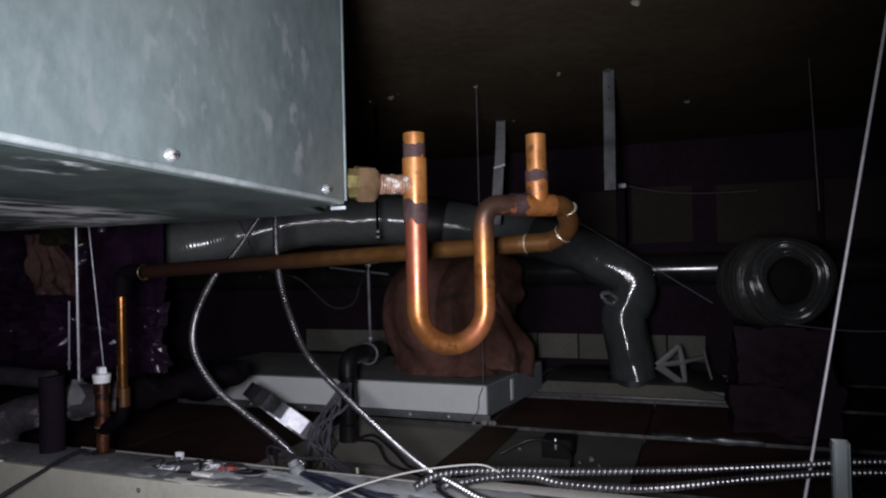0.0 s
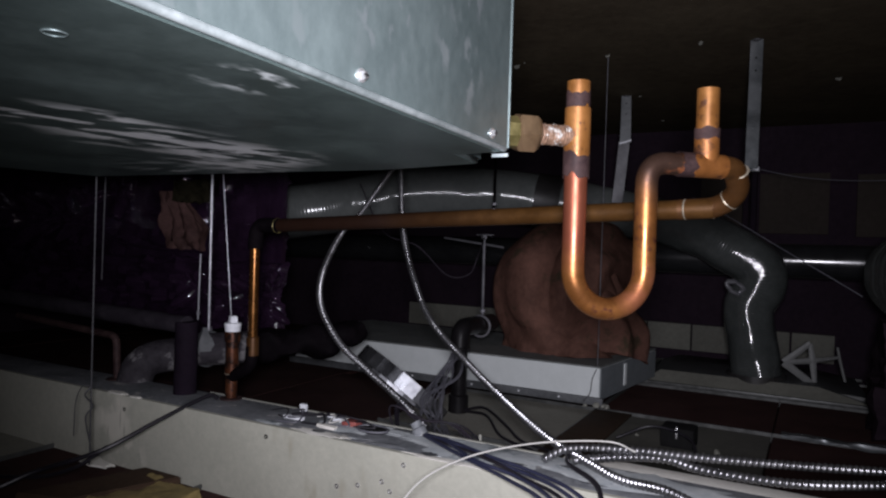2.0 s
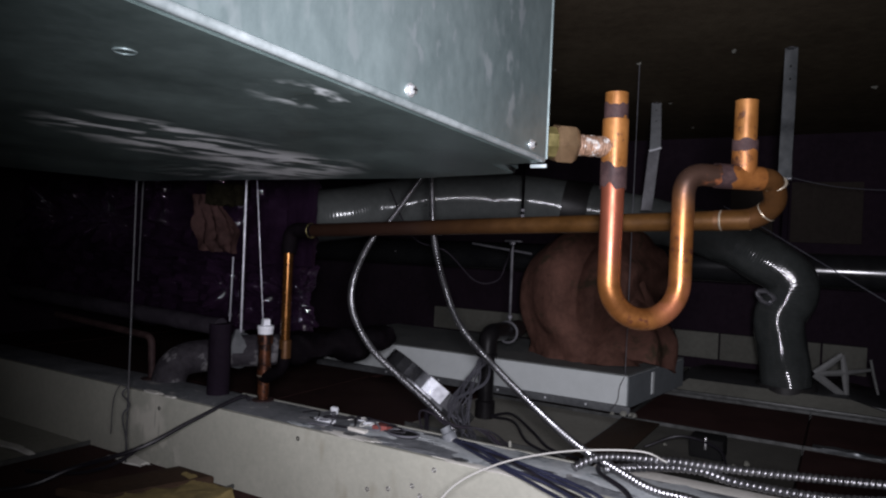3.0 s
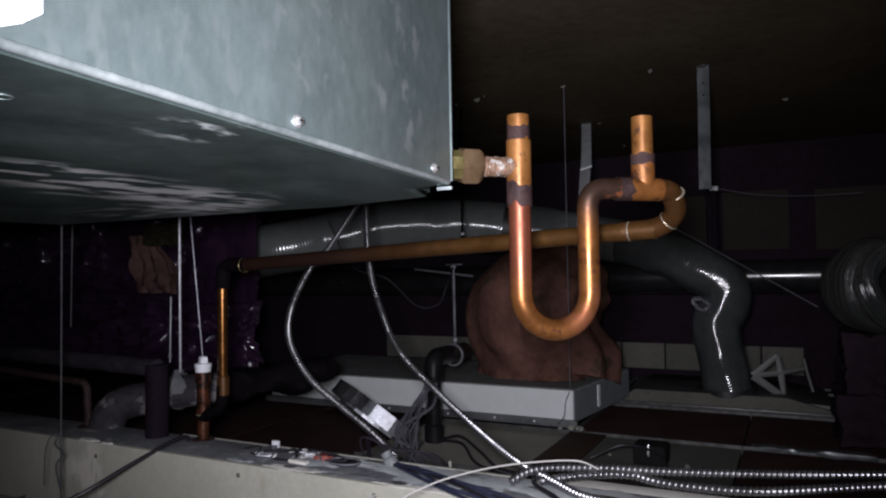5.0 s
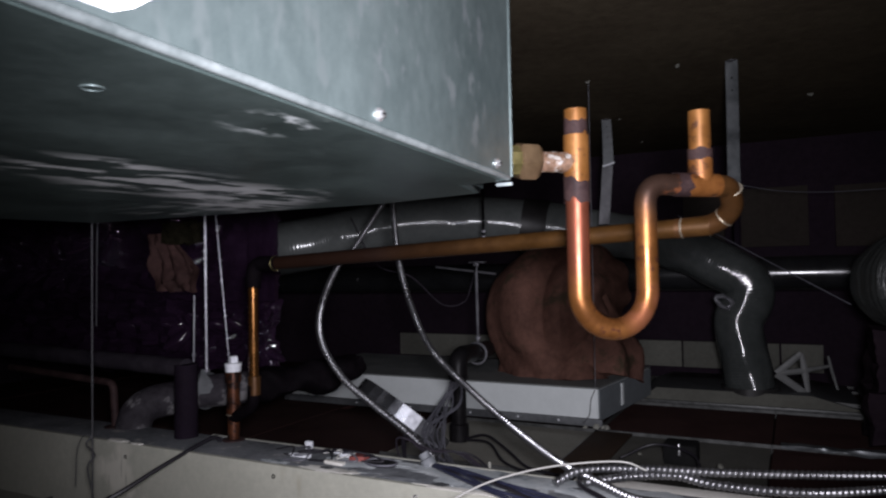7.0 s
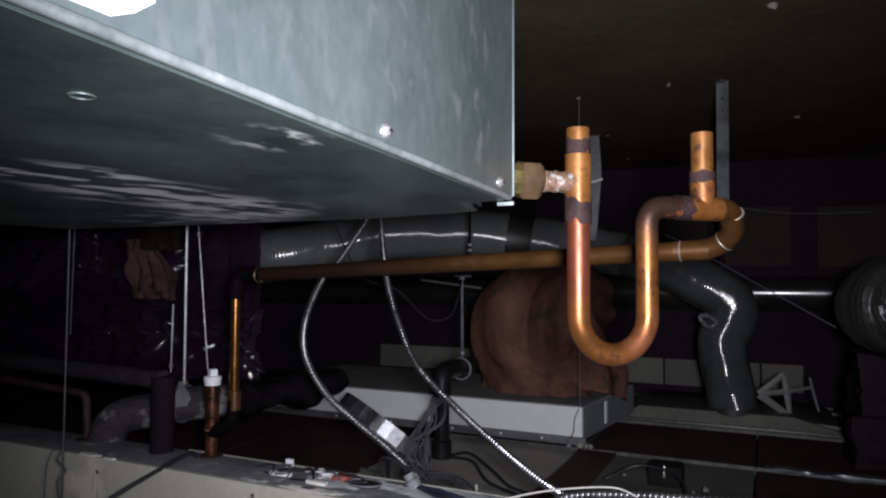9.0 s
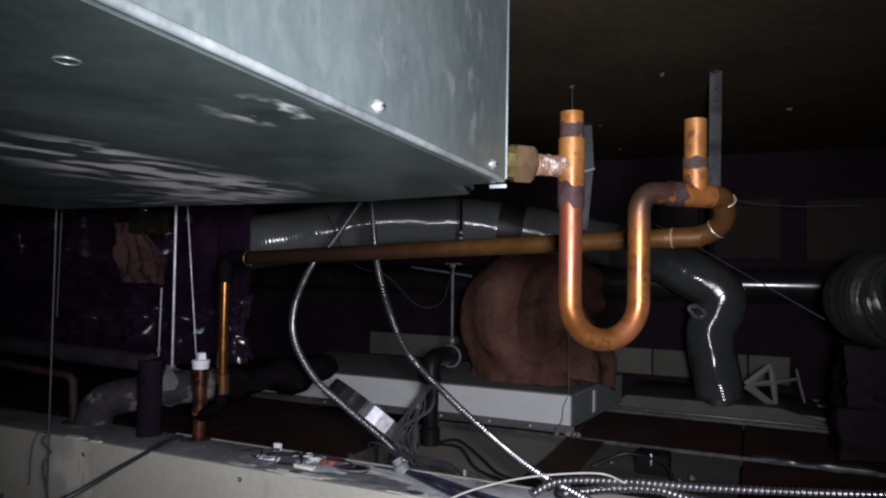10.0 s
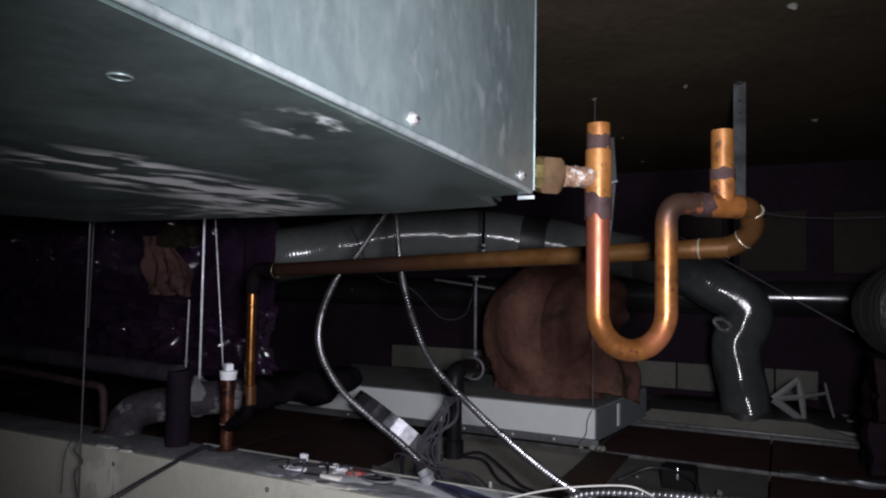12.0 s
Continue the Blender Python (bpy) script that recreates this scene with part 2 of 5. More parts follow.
def turned(start, way, profile, seg=20):
    """A turned form: profile of (distance along way, radius)."""
    way = Vector(way).normalized()
    side = way.orthogonal().normalized()
    other = way.cross(side)
    verts, faces = [], []
    for d, r in profile:
        for k in range(seg):
            a = 2 * math.pi * (k + 0.5) / seg
            verts.append(Vector(start) + way * d + side * (math.cos(a) * r) + other * (math.sin(a) * r))
    n = len(profile)
    for i in range(n - 1):
        for k in range(seg):
            k2 = (k + 1) % seg
            faces.append((i * seg + k, i * seg + k2, (i + 1) * seg + k2, (i + 1) * seg + k))
    faces.append(tuple(range(seg))[::-1])
    faces.append(tuple(range((n - 1) * seg, n * seg)))
    return verts, faces


def block(u0, u1, v0, v1, z0, z1, bevel=0.0):
    """A box squared to the building, its edges bevelled."""
    bm = bmesh.new()
    bmesh.ops.create_cube(bm, size=1)
    for w in bm.verts:
        w.co = W(u0 + (u1 - u0) * (w.co.x + 0.5), v0 + (v1 - v0) * (w.co.y + 0.5), z0 + (z1 - z0) * (w.co.z + 0.5))
    if bevel:
        bmesh.ops.bevel(bm, geom=bm.edges[:], offset=bevel, segments=2, affect="EDGES", profile=0.6)
    out = [w.co.copy() for w in bm.verts], [tuple(w.index for w in f.verts) for f in bm.faces]
    bm.free()
    return out


def prism(foot, z0, z1, bevel=0.0):
    """An upright prism over a footprint of world points; z0 may be a function of the point."""
    bm = bmesh.new()
    low = [bm.verts.new((p.x, p.y, z0(p) if callable(z0) else z0)) for p in foot]
    top = [bm.verts.new((p.x, p.y, z1)) for p in foot]
    bm.faces.new(low[::-1])
    bm.faces.new(top)
    for i in range(len(foot)):
        j = (i + 1) % len(foot)
        bm.faces.new((low[i], low[j], top[j], top[i]))
    if bevel:
        bmesh.ops.bevel(bm, geom=bm.edges[:], offset=bevel, segments=2, affect="EDGES")
    bm.verts.index_update()
    out = [w.co.copy() for w in bm.verts], [tuple(w.index for w in f.verts) for f in bm.faces]
    bm.free()
    return out


def joined(*many):
    verts, faces = [], []
    for v, f in many:
        k = len(verts)
        verts += v
        faces += [tuple(i + k for i in g) for g in f]
    return verts, faces


def thing(name, base, label, category, group="", kind=""):
    ob = new(name)
    ob.empty_display_size = 0.05
    ob.location = base
    return tagged(ob, label, category, group, kind)


def mesh_of(name, geo, mat, base, sharp=35):
    me = bpy.data.meshes.new(name)
    base = Vector(base)
    me.from_pydata([tuple(Vector(v) - base) for v in geo[0]], [], geo[1])
    me.materials.append(mat)
    me.polygons.foreach_set("use_smooth", [True] * len(me.polygons))
    me.set_sharp_from_angle(angle=radians(sharp))
    me.update()
    return me


def root_place(ob):
    p = Vector(ob.location)
    while ob.parent:
        ob = ob.parent
        p = p + ob.location
    return p


def part(name, geo, mat, parent, label="", sharp=35):
    """One mesh object under a thing or under a part of it."""
    ob = new(name, mesh_of(name, geo, mat, root_place(parent), sharp))
    ob.parent = parent
    if label:
        ob["label"] = label
    return ob


def solo(name, geo, mat, base, label, category, group="", kind=""):
    """A thing of one mesh."""
    ob = new(name, mesh_of(name, geo, mat, base))
    ob.location = base
    return tagged(ob, label, category, group, kind)


def rough_form(geo, amount, scale, seed=0.0):
    """Pushes a form's points about by smooth noise."""
    off = Vector((seed, seed * 1.7, -seed))
    return [v + noise.noise_vector(v * scale + off) * amount + noise.noise_vector(v * scale * 3.1 + off) * (amount * 0.35) for v in geo[0]], geo[1]


M_DARKROD = material("blackened_rod_and_shaded_strap", (0.05, 0.05, 0.055), (0.10, 0.10, 0.105), 0.5, 0.4, 80, 9, 0.1)
M_COPPER_SMOKED = material("smoked_copper", (0.045, 0.016, 0.010), (0.18, 0.062, 0.025), 0.36, 0.55, 60, 26, 0.06, (1, 1, 1), 0.10, (0.022, 0.012, 0.010), 30, 0.48)
M_COIL = material("dark_ribbed_duct", (0.014, 0.014, 0.016), (0.024, 0.025, 0.026), 0.20, 0.0, 30, 6, 0.06, (1, 1, 1), 0.05, spec=1.0)
# duct jacket again, darkened for the weaker light on the drop
M_DUCTDROP_SHADED = material("shaded_foil_duct_jacket", (0.047, 0.053, 0.051), (0.072, 0.079, 0.077), 0.14, 0.0, 30, 6, 0.08, (1, 1, 1), 0.05, spec=1.0)
M_FARBOARD = material("dim_grey_board", (0.13, 0.13, 0.11), (0.20, 0.20, 0.17), 0.9, 0.0, 40, 3, 0.2, random_value=0.12)
M_OLIVE = material("olive_tarnished_copper", (0.125, 0.052, 0.015), (0.215, 0.094, 0.026), 0.27, 0.85, 60, 14, 0.05, (1, 1, 1), 0.08, (0.08, 0.036, 0.016), 40, 0.58)
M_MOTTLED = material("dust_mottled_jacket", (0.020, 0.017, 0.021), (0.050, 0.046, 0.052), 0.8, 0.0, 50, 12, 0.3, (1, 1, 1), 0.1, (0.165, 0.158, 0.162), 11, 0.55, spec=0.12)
M_FILM = material("glossy_black_duct_film", (0.024, 0.026, 0.025), (0.042, 0.045, 0.043), 0.23, 0.0, 40, 7, 0.45, (1, 1, 1), 0.09, spec=0.9)
M_STAINED = material("flux_stained_copper", (0.19, 0.070, 0.019), (0.33, 0.130, 0.035), 0.42, 0.5, 70, 20, 0.08, (1, 1, 1), 0.12, (0.085, 0.036, 0.020), 34, 0.56)
M_ENDPANEL = material("dull_blue_grey_panel", (0.13, 0.147, 0.157), (0.19, 0.21, 0.222), 0.6, 0.0, 40, 4, 0.05)
M_GREYJOINT = material("dusty_clevis_steel", (0.07, 0.075, 0.08), (0.14, 0.145, 0.15), 0.6, 0.3, 50, 14, 0.2)
M_BRACKET = material("dull_pressed_zinc", (0.16, 0.165, 0.16), (0.25, 0.255, 0.25), 0.6, 0.3, 40, 12, 0.1)
M_SUPPORT = material("dark_plum_support", (0.014, 0.009, 0.013), (0.030, 0.020, 0.026), 0.95, 0.0, 30, 5, 0.6, spec=0.05)
M_TILE_DIM = material("darker_grey_tile_back", (0.085, 0.084, 0.074), (0.135, 0.132, 0.115), 0.9, 0.0, 70, 4, 0.3, random_value=0.1, spec=0.2)
M_BRIGHTWIRE = material("bright_tinned_wire", (0.70, 0.69, 0.72), (0.86, 0.85, 0.88), 0.4, 0.2, 60, 30, 0.1)
M_WOOL = material("dim_olive_wool", (0.018, 0.016, 0.010), (0.038, 0.033, 0.020), 0.95, 0.0, 60, 9, 0.8, spec=0.05)
M_STRAP_LIT = material("lit_galvanised_strap", (0.40, 0.43, 0.45), (0.60, 0.63, 0.65), 0.40, 0.25, 26, 9, 0.05)
M_TAPE = material("black_duct_tape", (0.018, 0.017, 0.017), (0.034, 0.032, 0.031), 0.45, 0.0, 40, 9, 0.1)
M_BROWN = material("brown_hardboard", (0.038, 0.024, 0.016), (0.070, 0.043, 0.028), 0.85, 0.0, 60, 6, 0.3, spec=0.15)
M_NEARBLACK = material("near_black_matt", (0.0024, 0.0018, 0.0026), (0.0055, 0.0040, 0.0052), 0.7, 0.0, 60, 20, 0.2, spec=0.03)


# ---- the large structure ----
DECK, TILE = 1.485, 0.15
deck = solo("ceiling", block(-4.6, 3.0, -1.5, 4.7, DECK, DECK + 0.2), M_DECK, W(0, 0, DECK), "dark brown concrete underside of the deck above", "ceiling", kind="structure")
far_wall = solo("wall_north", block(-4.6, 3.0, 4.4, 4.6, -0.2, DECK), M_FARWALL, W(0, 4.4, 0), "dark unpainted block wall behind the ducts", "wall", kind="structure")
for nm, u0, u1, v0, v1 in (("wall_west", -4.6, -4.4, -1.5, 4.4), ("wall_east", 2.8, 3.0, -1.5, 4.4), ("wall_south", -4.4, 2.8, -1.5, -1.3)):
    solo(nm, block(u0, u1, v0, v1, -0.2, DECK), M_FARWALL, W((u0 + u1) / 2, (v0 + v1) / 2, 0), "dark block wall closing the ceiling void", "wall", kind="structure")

# boards on the far wall: brown ones high up, pale ones near the tiles
for u0, u1, z0, z1 in ((-0.70, -0.47, 0.87, 1.20), (-0.38, -0.03, 0.87, 1.21), (0.10, 0.62, 0.86, 1.20), (0.66, 1.2, 0.86, 1.20)):
    part("board", block(u0, u1, 4.36, 4.40, z0, z1, 0.004), M_BOARD, far_wall, "brown-grey board")
for u0, u1 in ((-2.7, -1.75), (-1.74, -0.99), (-0.98, -0.73), (-0.72, -0.2), (-0.19, 0.02)):
    part("board", block(u0, u1, 4.35, 4.40, 0.16, 0.315, 0.004), M_FARBOARD, far_wall, "pale grey board")

# suspended ceiling seen from above
susp = solo("floor", block(-4.4, 2.8, -1.3, 4.4, 0.02, 0.05), M_TILE_DARK, W(0, 0, 0.02), "upper side of a suspended ceiling of brown and grey tiles", "ceiling", kind="structure")

# bulkhead wall: two boards on a metal track with a dusty top
bulk = thing("wall_bulkhead", W(-1, 1.34, 0.02), "cream gypsum bulkhead with a dusty grey metal top", "wall", kind="structure")
bulk_o = W(-1, 1.34, 0.02)
M_FRONT = material("patched_gypsum_board", (0.375, 0.375, 0.315), (0.48, 0.475, 0.40), 0.8, 0.0, 60, 4, 0.10, (1, 1, 1), 0.06, streaks=(
    (tuple(W(-1.765, 1.262, 0.26) - bulk_o), 0.10, (10, 10, 10), (0.60, 0.58, 0.50), 0.36),
    (tuple(W(-1.70, 1.262, 0.13) - bulk_o), 0.10, (24, 24, 24), (0.60, 0.58, 0.50), 0.50),
    (tuple(W(-1.78, 1.262, 0.21) - bulk_o), 0.16, (120, 20, 9), (0.25, 0.24, 0.20), 0.62),
    (tuple(W(-1.05, 1.262, 0.20) - bulk_o), 0.25, (12, 12, 4), (0.33, 0.31, 0.24), 0.56)))
part("front_board", block(-4.4, 2.8, 1.262, 1.276, 0.05, 0.326, 0.002), M_FRONT, bulk, "cream gypsum board with screw heads")
part("back_board", block(-1.57, -0.55, 1.422, 1.429, 0.05, 0.328, 0.001), M_PALE, bulk, "white torn edge of a gypsum board")
part("track", block(-4.4, 2.8, 1.276, 1.422, 0.05, 0.326, 0.002), M_LEDGE, bulk, "dusty grey metal track")
part("plate", block(-0.55, 2.8, 1.422, 1.50, 0.05, 0.318, 0.004), M_PAPER, bulk, "pale board edge")


def smear(u0, u1, v0, v1, z, thick, seed, n=26):
    """A thin uneven patch of plaster or torn paper with a ragged outline."""
    rng = random.Random(seed)
    verts, faces = [], []
    cu, cv = (u0 + u1) / 2, (v0 + v1) / 2
    for h, k in ((0, 1.0), (thick, 0.9)):
        rng2 = random.Random(seed)
        for i in range(n):
            a = 2 * math.pi * i / n
            r = 0.72 + 0.42 * rng2.random()
            verts.append(W(cu + math.cos(a) * r * k * (u1 - u0) / 2, cv + math.sin(a) * r * k * (v1 - v0) / 2, z + h))
    for i in range(n):
        j = (i + 1) % n
        faces.append((i, j, n + j, n + i))
    faces.append(tuple(range(n, 2 * n)))
    faces.append(tuple(range(n))[::-1])
    return verts, faces


part("plaster", smear(-0.86, -0.52, 1.285, 1.425, 0.3262, 0.0013, 3), M_PLASTER, bulk, "grey-white smear of joint plaster")
part("plaster", smear(-0.62, -0.15, 1.30, 1.42, 0.3264, 0.0015, 8), M_PLASTER, bulk, "grey-white smear of joint plaster")
part("plaster", smear(-1.13, -0.93, 1.31, 1.425, 0.3262, 0.0012, 11), M_PLASTER, bulk, "grey-white smear of joint plaster")
part("plaster", smear(-1.04, -0.28, 1.342, 1.424, 0.3261, 0.0012, 41, 60), M_PLASTER, bulk, "pale grey plaster skim round the cable hole")
part("torn_paper", smear(-1.16, -0.98, 1.262, 1.30, 0.3264, 0.0012, 5), M_PAPER, bulk, "torn white board paper")
part("torn_paper", smear(-1.80, -1.72, 1.259, 1.285, 0.3264, 0.003, 6), M_PAPER, bulk, "crumbled white board edge")
part("torn_paper", smear(-1.70, -1.655, 1.258, 1.275, 0.3264, 0.003, 16), M_PAPER, bulk, "crumbled white board edge")
part("torn_paper", smear(-0.84, -0.60, 1.258, 1.285, 0.3264, 0.0012, 7), M_PAPER, bulk, "torn white board paper")

ledge_rng = random.Random(23)
for k in range(22):
    u, v = ledge_rng.uniform(-1.35, -0.10), ledge_rng.choice((1.285, 1.29, 1.30, 1.33, 1.37, 1.40, 1.405))
    du, dv = ledge_rng.uniform(0.015, 0.06), ledge_rng.uniform(0.005, 0.014)
    m, lab = ((M_PLASTER, "blue-grey plaster smear"), (M_GREYJOINT, "dark dirt smear"), (M_LEDGE, "dust smear"), (M_GREYJOINT, "dark dirt smear"))[k % 4]
    part("smear", smear(u - du, u + du, v - dv, v + dv, 0.3266 + 0.0003 * (k % 4), 0.0008, 60 + k, 34), m, bulk, lab)
for u, z in ((-1.211, 0.299), (-0.83, 0.302), (-1.001, 0.224), (-0.945, 0.237), (-0.883, 0.257), (-0.862, 0.24), (-0.55, 0.27), (-1.72, 0.29)):
    part("screw", turned(W(u, 1.2625, z), -BX, [(-0.002, 0.0058), (0.0010, 0.0056), (0.0016, 0.0042), (0.0003, 0.0018)], 12), M_STEEL_SCREW if u > -1.1 else M_DARKHOLE, bulk)


# ---- the fan-coil unit: a hanging galvanised cabinet ----
unit_base = W(-1.0, 0.4, 0.905)


def unit_low(p):
    return 0.8993 + 0.030 * (0.93 - p.dot(BX))


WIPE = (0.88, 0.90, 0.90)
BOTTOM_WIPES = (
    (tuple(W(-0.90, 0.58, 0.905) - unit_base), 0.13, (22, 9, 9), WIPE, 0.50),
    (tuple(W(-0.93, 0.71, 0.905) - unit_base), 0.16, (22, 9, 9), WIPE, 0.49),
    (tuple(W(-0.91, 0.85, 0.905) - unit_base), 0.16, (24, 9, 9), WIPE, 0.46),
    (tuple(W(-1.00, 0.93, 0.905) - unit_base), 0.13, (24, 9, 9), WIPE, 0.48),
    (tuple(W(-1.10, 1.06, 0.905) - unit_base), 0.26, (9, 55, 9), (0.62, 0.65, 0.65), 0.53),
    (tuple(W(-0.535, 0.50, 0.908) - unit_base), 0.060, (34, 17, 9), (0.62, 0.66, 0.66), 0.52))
SIDE_SMEARS = (
    (tuple(W(-0.47, 0.775, 0.985) - unit_base), 0.075, (34, 34, 26), (0.29, 0.33, 0.335), 0.53),
    (tuple(W(-0.47, 0.785, 1.08) - unit_base), 0.07, (34, 44, 26), (0.27, 0.31, 0.32), 0.545),
    (tuple(W(-0.47, 0.60, 1.02) - unit_base), 0.10, (34, 60, 36), (0.25, 0.29, 0.295), 0.56),
    (tuple(W(-0.47, 0.42, 1.0) - unit_base), 0.20, (26, 44, 20), (0.225, 0.27, 0.27), 0.55))
M_UNIT = material("smeared_galvanised_cabinet", (0.135, 0.178, 0.178), (0.22, 0.275, 0.272), 0.40, 0.66, 55, 6, 0.05, (1, 1, 0.6), 0.08, streaks=SIDE_SMEARS)
# the cabinet's metal again, darkened to paint the underside's shade, plus wipe marks
M_BOTTOM = material("wiped_galvanised_bottom_shaded", (0.105, 0.145, 0.138), (0.18, 0.235, 0.225), 0.37, 0.77, 55, 5, 0.05, (1, 1, 1), 0.08, streaks=BOTTOM_WIPES)
M_FOLD = material("highlighted_fold", (0.15, 0.18, 0.18), (0.36, 0.40, 0.40), 0.42, 0.5, 50, 9, 0.10)
unit = thing("fan_coil_unit", unit_base, "grey galvanised sheet-metal fan coil cabinet hung under the deck", "air conditioner")
foot = [W(-1.78, -0.6, 0), W(-0.47, -0.6, 0), W(-0.47, 0.925, 0), W(-0.545, 0.925, 0), W(-0.555, 1.02, 0), W(-0.76, 1.06, 0), W(-1.53, 1.04, 0), W(-1.66, 0.80, 0), W(-1.78, 0.1, 0)]
part("cabinet", prism(foot, unit_low, 1.40, 0.006), M_UNIT, unit, "scuffed galvanised cabinet")
# thin sheet added below the cabinet to carry the shaded colour
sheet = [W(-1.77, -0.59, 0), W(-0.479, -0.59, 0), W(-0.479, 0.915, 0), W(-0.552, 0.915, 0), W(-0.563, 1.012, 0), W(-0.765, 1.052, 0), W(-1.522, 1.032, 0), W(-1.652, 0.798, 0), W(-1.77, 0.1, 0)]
part("bottom_sheet", prism(sheet, lambda p: unit_low(p) - 0.0014, 0.96, 0.001), M_BOTTOM, unit, "galvanised bottom sheet with its shade painted in and white wipe marks")
part("corner_tab", block(-0.492, -0.468, 0.918, 0.9215, 0.8920, 0.8970, 0.0008), M_GALV, unit, "bright folded corner tab")
part("end_flange", block(-0.484, -0.470, 0.9255, 0.929, 0.905, 1.40, 0.001), M_UNIT, unit)
for v, z in ((0.572, 0.926), (0.868, 0.917)):
    part("screw", joined(turned(W(-0.4695, v, z), AX, [(-0.002, 0.0068), (0.0012, 0.0068), (0.0016, 0.0048)], 16),
                             turned(W(-0.468, v, z), AX, [(0, 0.0046), (0.0042, 0.0044), (0.0046, 0.003)], 6)), M_STEEL_SCREW, unit, "zinc hex screw")
    part("slot", joined(block(-0.4636, -0.4630, v - 0.0034, v + 0.0034, z - 0.0009, z + 0.0009), block(-0.4637, -0.4631, v - 0.0009, v + 0.0009, z - 0.0034, z + 0.0034)), M_DARKHOLE, unit)
# label outline; the slanted lower corner copies the edge of the glare
plate = [(0.10, 0.930), (0.280, 0.930), (0.295, 0.937), (0.309, 0.948), (0.309, 1.10), (0.10, 1.10)]
part("label_plate", ([W(-0.4698, v, z) for v, z in plate] + [W(-0.4690, v, z) for v, z in plate], [tuple(range(6))[::-1], tuple(range(6, 12))] + [(k, (k + 1) % 6, 6 + (k + 1) % 6, 6 + k) for k in range(6)]), M_STICKER, unit, "blank white paper label, its lower corner cut to the glare's outline")
KU, KV = -0.579, 0.346
part("knockout", sweep([W(KU + 0.0085 * math.cos(a), KV + 0.0085 * math.sin(a), 0.8979 + 0.030 * (0.93 - KV)) for a in [2 * math.pi * i / 24 for i in range(25)]], 0.0009, 8, False), M_UNIT, unit, "round knockout ring")
# tube along the fold; the edge highlight is put into its paler colour
part("bottom_fold", sweep([Vector((p.x, p.y, unit_low(p) + 0.0034)) for p in [W(-0.4742, -0.58 + 0.05 * i, 0) for i in range(31)]], 0.0040, 14), M_FOLD, unit, "fold of the sheet with its highlight painted bright")

# ---- condensate trap of soldered copper ----
R = 0.0172
TL, TR_, TU = Vector((-0.038, 1.117, 0)), Vector((0.166, 1.206, 0)), Vector((0.071, 1.165, 0))
TD = (TR_ - TL).normalized()


def at(p, z):
    return Vector((p.x, p.y, z))


trap = thing("condensate_trap", at(TU, 0.68), "soldered copper condensate trap with an open vent stub", "pipe trap")
zb = 0.677
dist = (TU - TL).length
mid = (TL + TU) / 2
arc = [at(mid, zb + dist / 2) + TD * (-dist / 2 * math.cos(a)) - Vector((0, 0, dist / 2 * math.sin(a))) for a in [math.pi * i / 24 for i in range(25)]]
trap_o = at(TU, 0.68)
M_TRAP = material("heat_tinted_copper", (0.175, 0.066, 0.019), (0.335, 0.136, 0.038), 0.42, 0.70, 60, 13, 0.07, (1, 1, 1), 0.14, (0.13, 0.045, 0.026), 55, 0.58, streaks=(
    (tuple(at(TL, 0.835) - trap_o), 0.11, (9, 9, 9), (0.25, 0.076, 0.042), 0.22),
    (tuple(at(TU, 0.70) - trap_o), 0.06, (14, 14, 14), (0.36, 0.13, 0.06), 0.42),
    (tuple(at(TU, 0.905) + TD * 0.03 - trap_o), 0.085, (16, 16, 16), (0.075, 0.042, 0.03), 0.33),
    (tuple(at(TU, 0.90) + TD * 0.05 - trap_o), 0.035, (40, 40, 40), (0.40, 0.14, 0.06), 0.48)))
part("u_bend", sweep([at(TL, 0.905), at(TL, 0.86), at(TL, 0.80)] + arc + [at(TU, 0.76), at(TU, 0.80)] + bend([at(TU, 0.834), at(TU, 0.904), at(TR_, 0.904)], 0.055, 12), R, 28, False), M_TRAP, trap, "bent copper pipe with heat tints")


def sleeve(p, way, length, r, wave, seed, seg=40):
    """A band round a pipe whose edges run unevenly."""
    way = Vector(way).normalized()
    side = way.orthogonal().normalized()
    other = way.cross(side)
    verts, faces = [], []
    for e in range(2):
        for k in range(seg):
            a = 2 * math.pi * k / seg
            d = side * math.cos(a) + other * math.sin(a)
            w = wave * (noise.noise(Vector((math.cos(a) * 1.6 + seed, math.sin(a) * 1.6, e * 7.3))) * 2 + noise.noise(Vector((math.cos(a) * 5 + seed, math.sin(a) * 5, e * 3.3))) * 0.3)
            verts.append(Vector(p) + way * (length * e + w) + d * r)
    for k in range(seg):
        faces.append((k, (k + 1) % seg, seg + (k + 1) % seg, seg + k))
    return verts, faces


# the tee on the unit side with its stub
part("stub", turned(at(TL, 0.97), (0, 0, 1), [(0, R), (0.047, R), (0.0475, R - 0.0015), (0.036, R - 0.0018)], 24), M_COPPER_YELLOW, trap, "open yellowed copper stub")
part("tee", turned(at(TL, 0.893), (0, 0, 1), [(0, R), (0.001, R + 0.0022), (0.084, R + 0.0022), (0.085, R)], 24), M_COPPER_YELLOW, trap, "yellowed copper tee")
part("flux_band", sleeve(at(TL, 0.9765), (0, 0, 1), 0.023, R + 0.0007, 0.006, 1.0), M_SOOT, trap, "burnt flux band")
part("flux_band", sleeve(at(TL, 0.874), (0, 0, 1), 0.036, R + 0.0028, 0.007, 4.0), M_SOOT, trap, "burnt flux band")
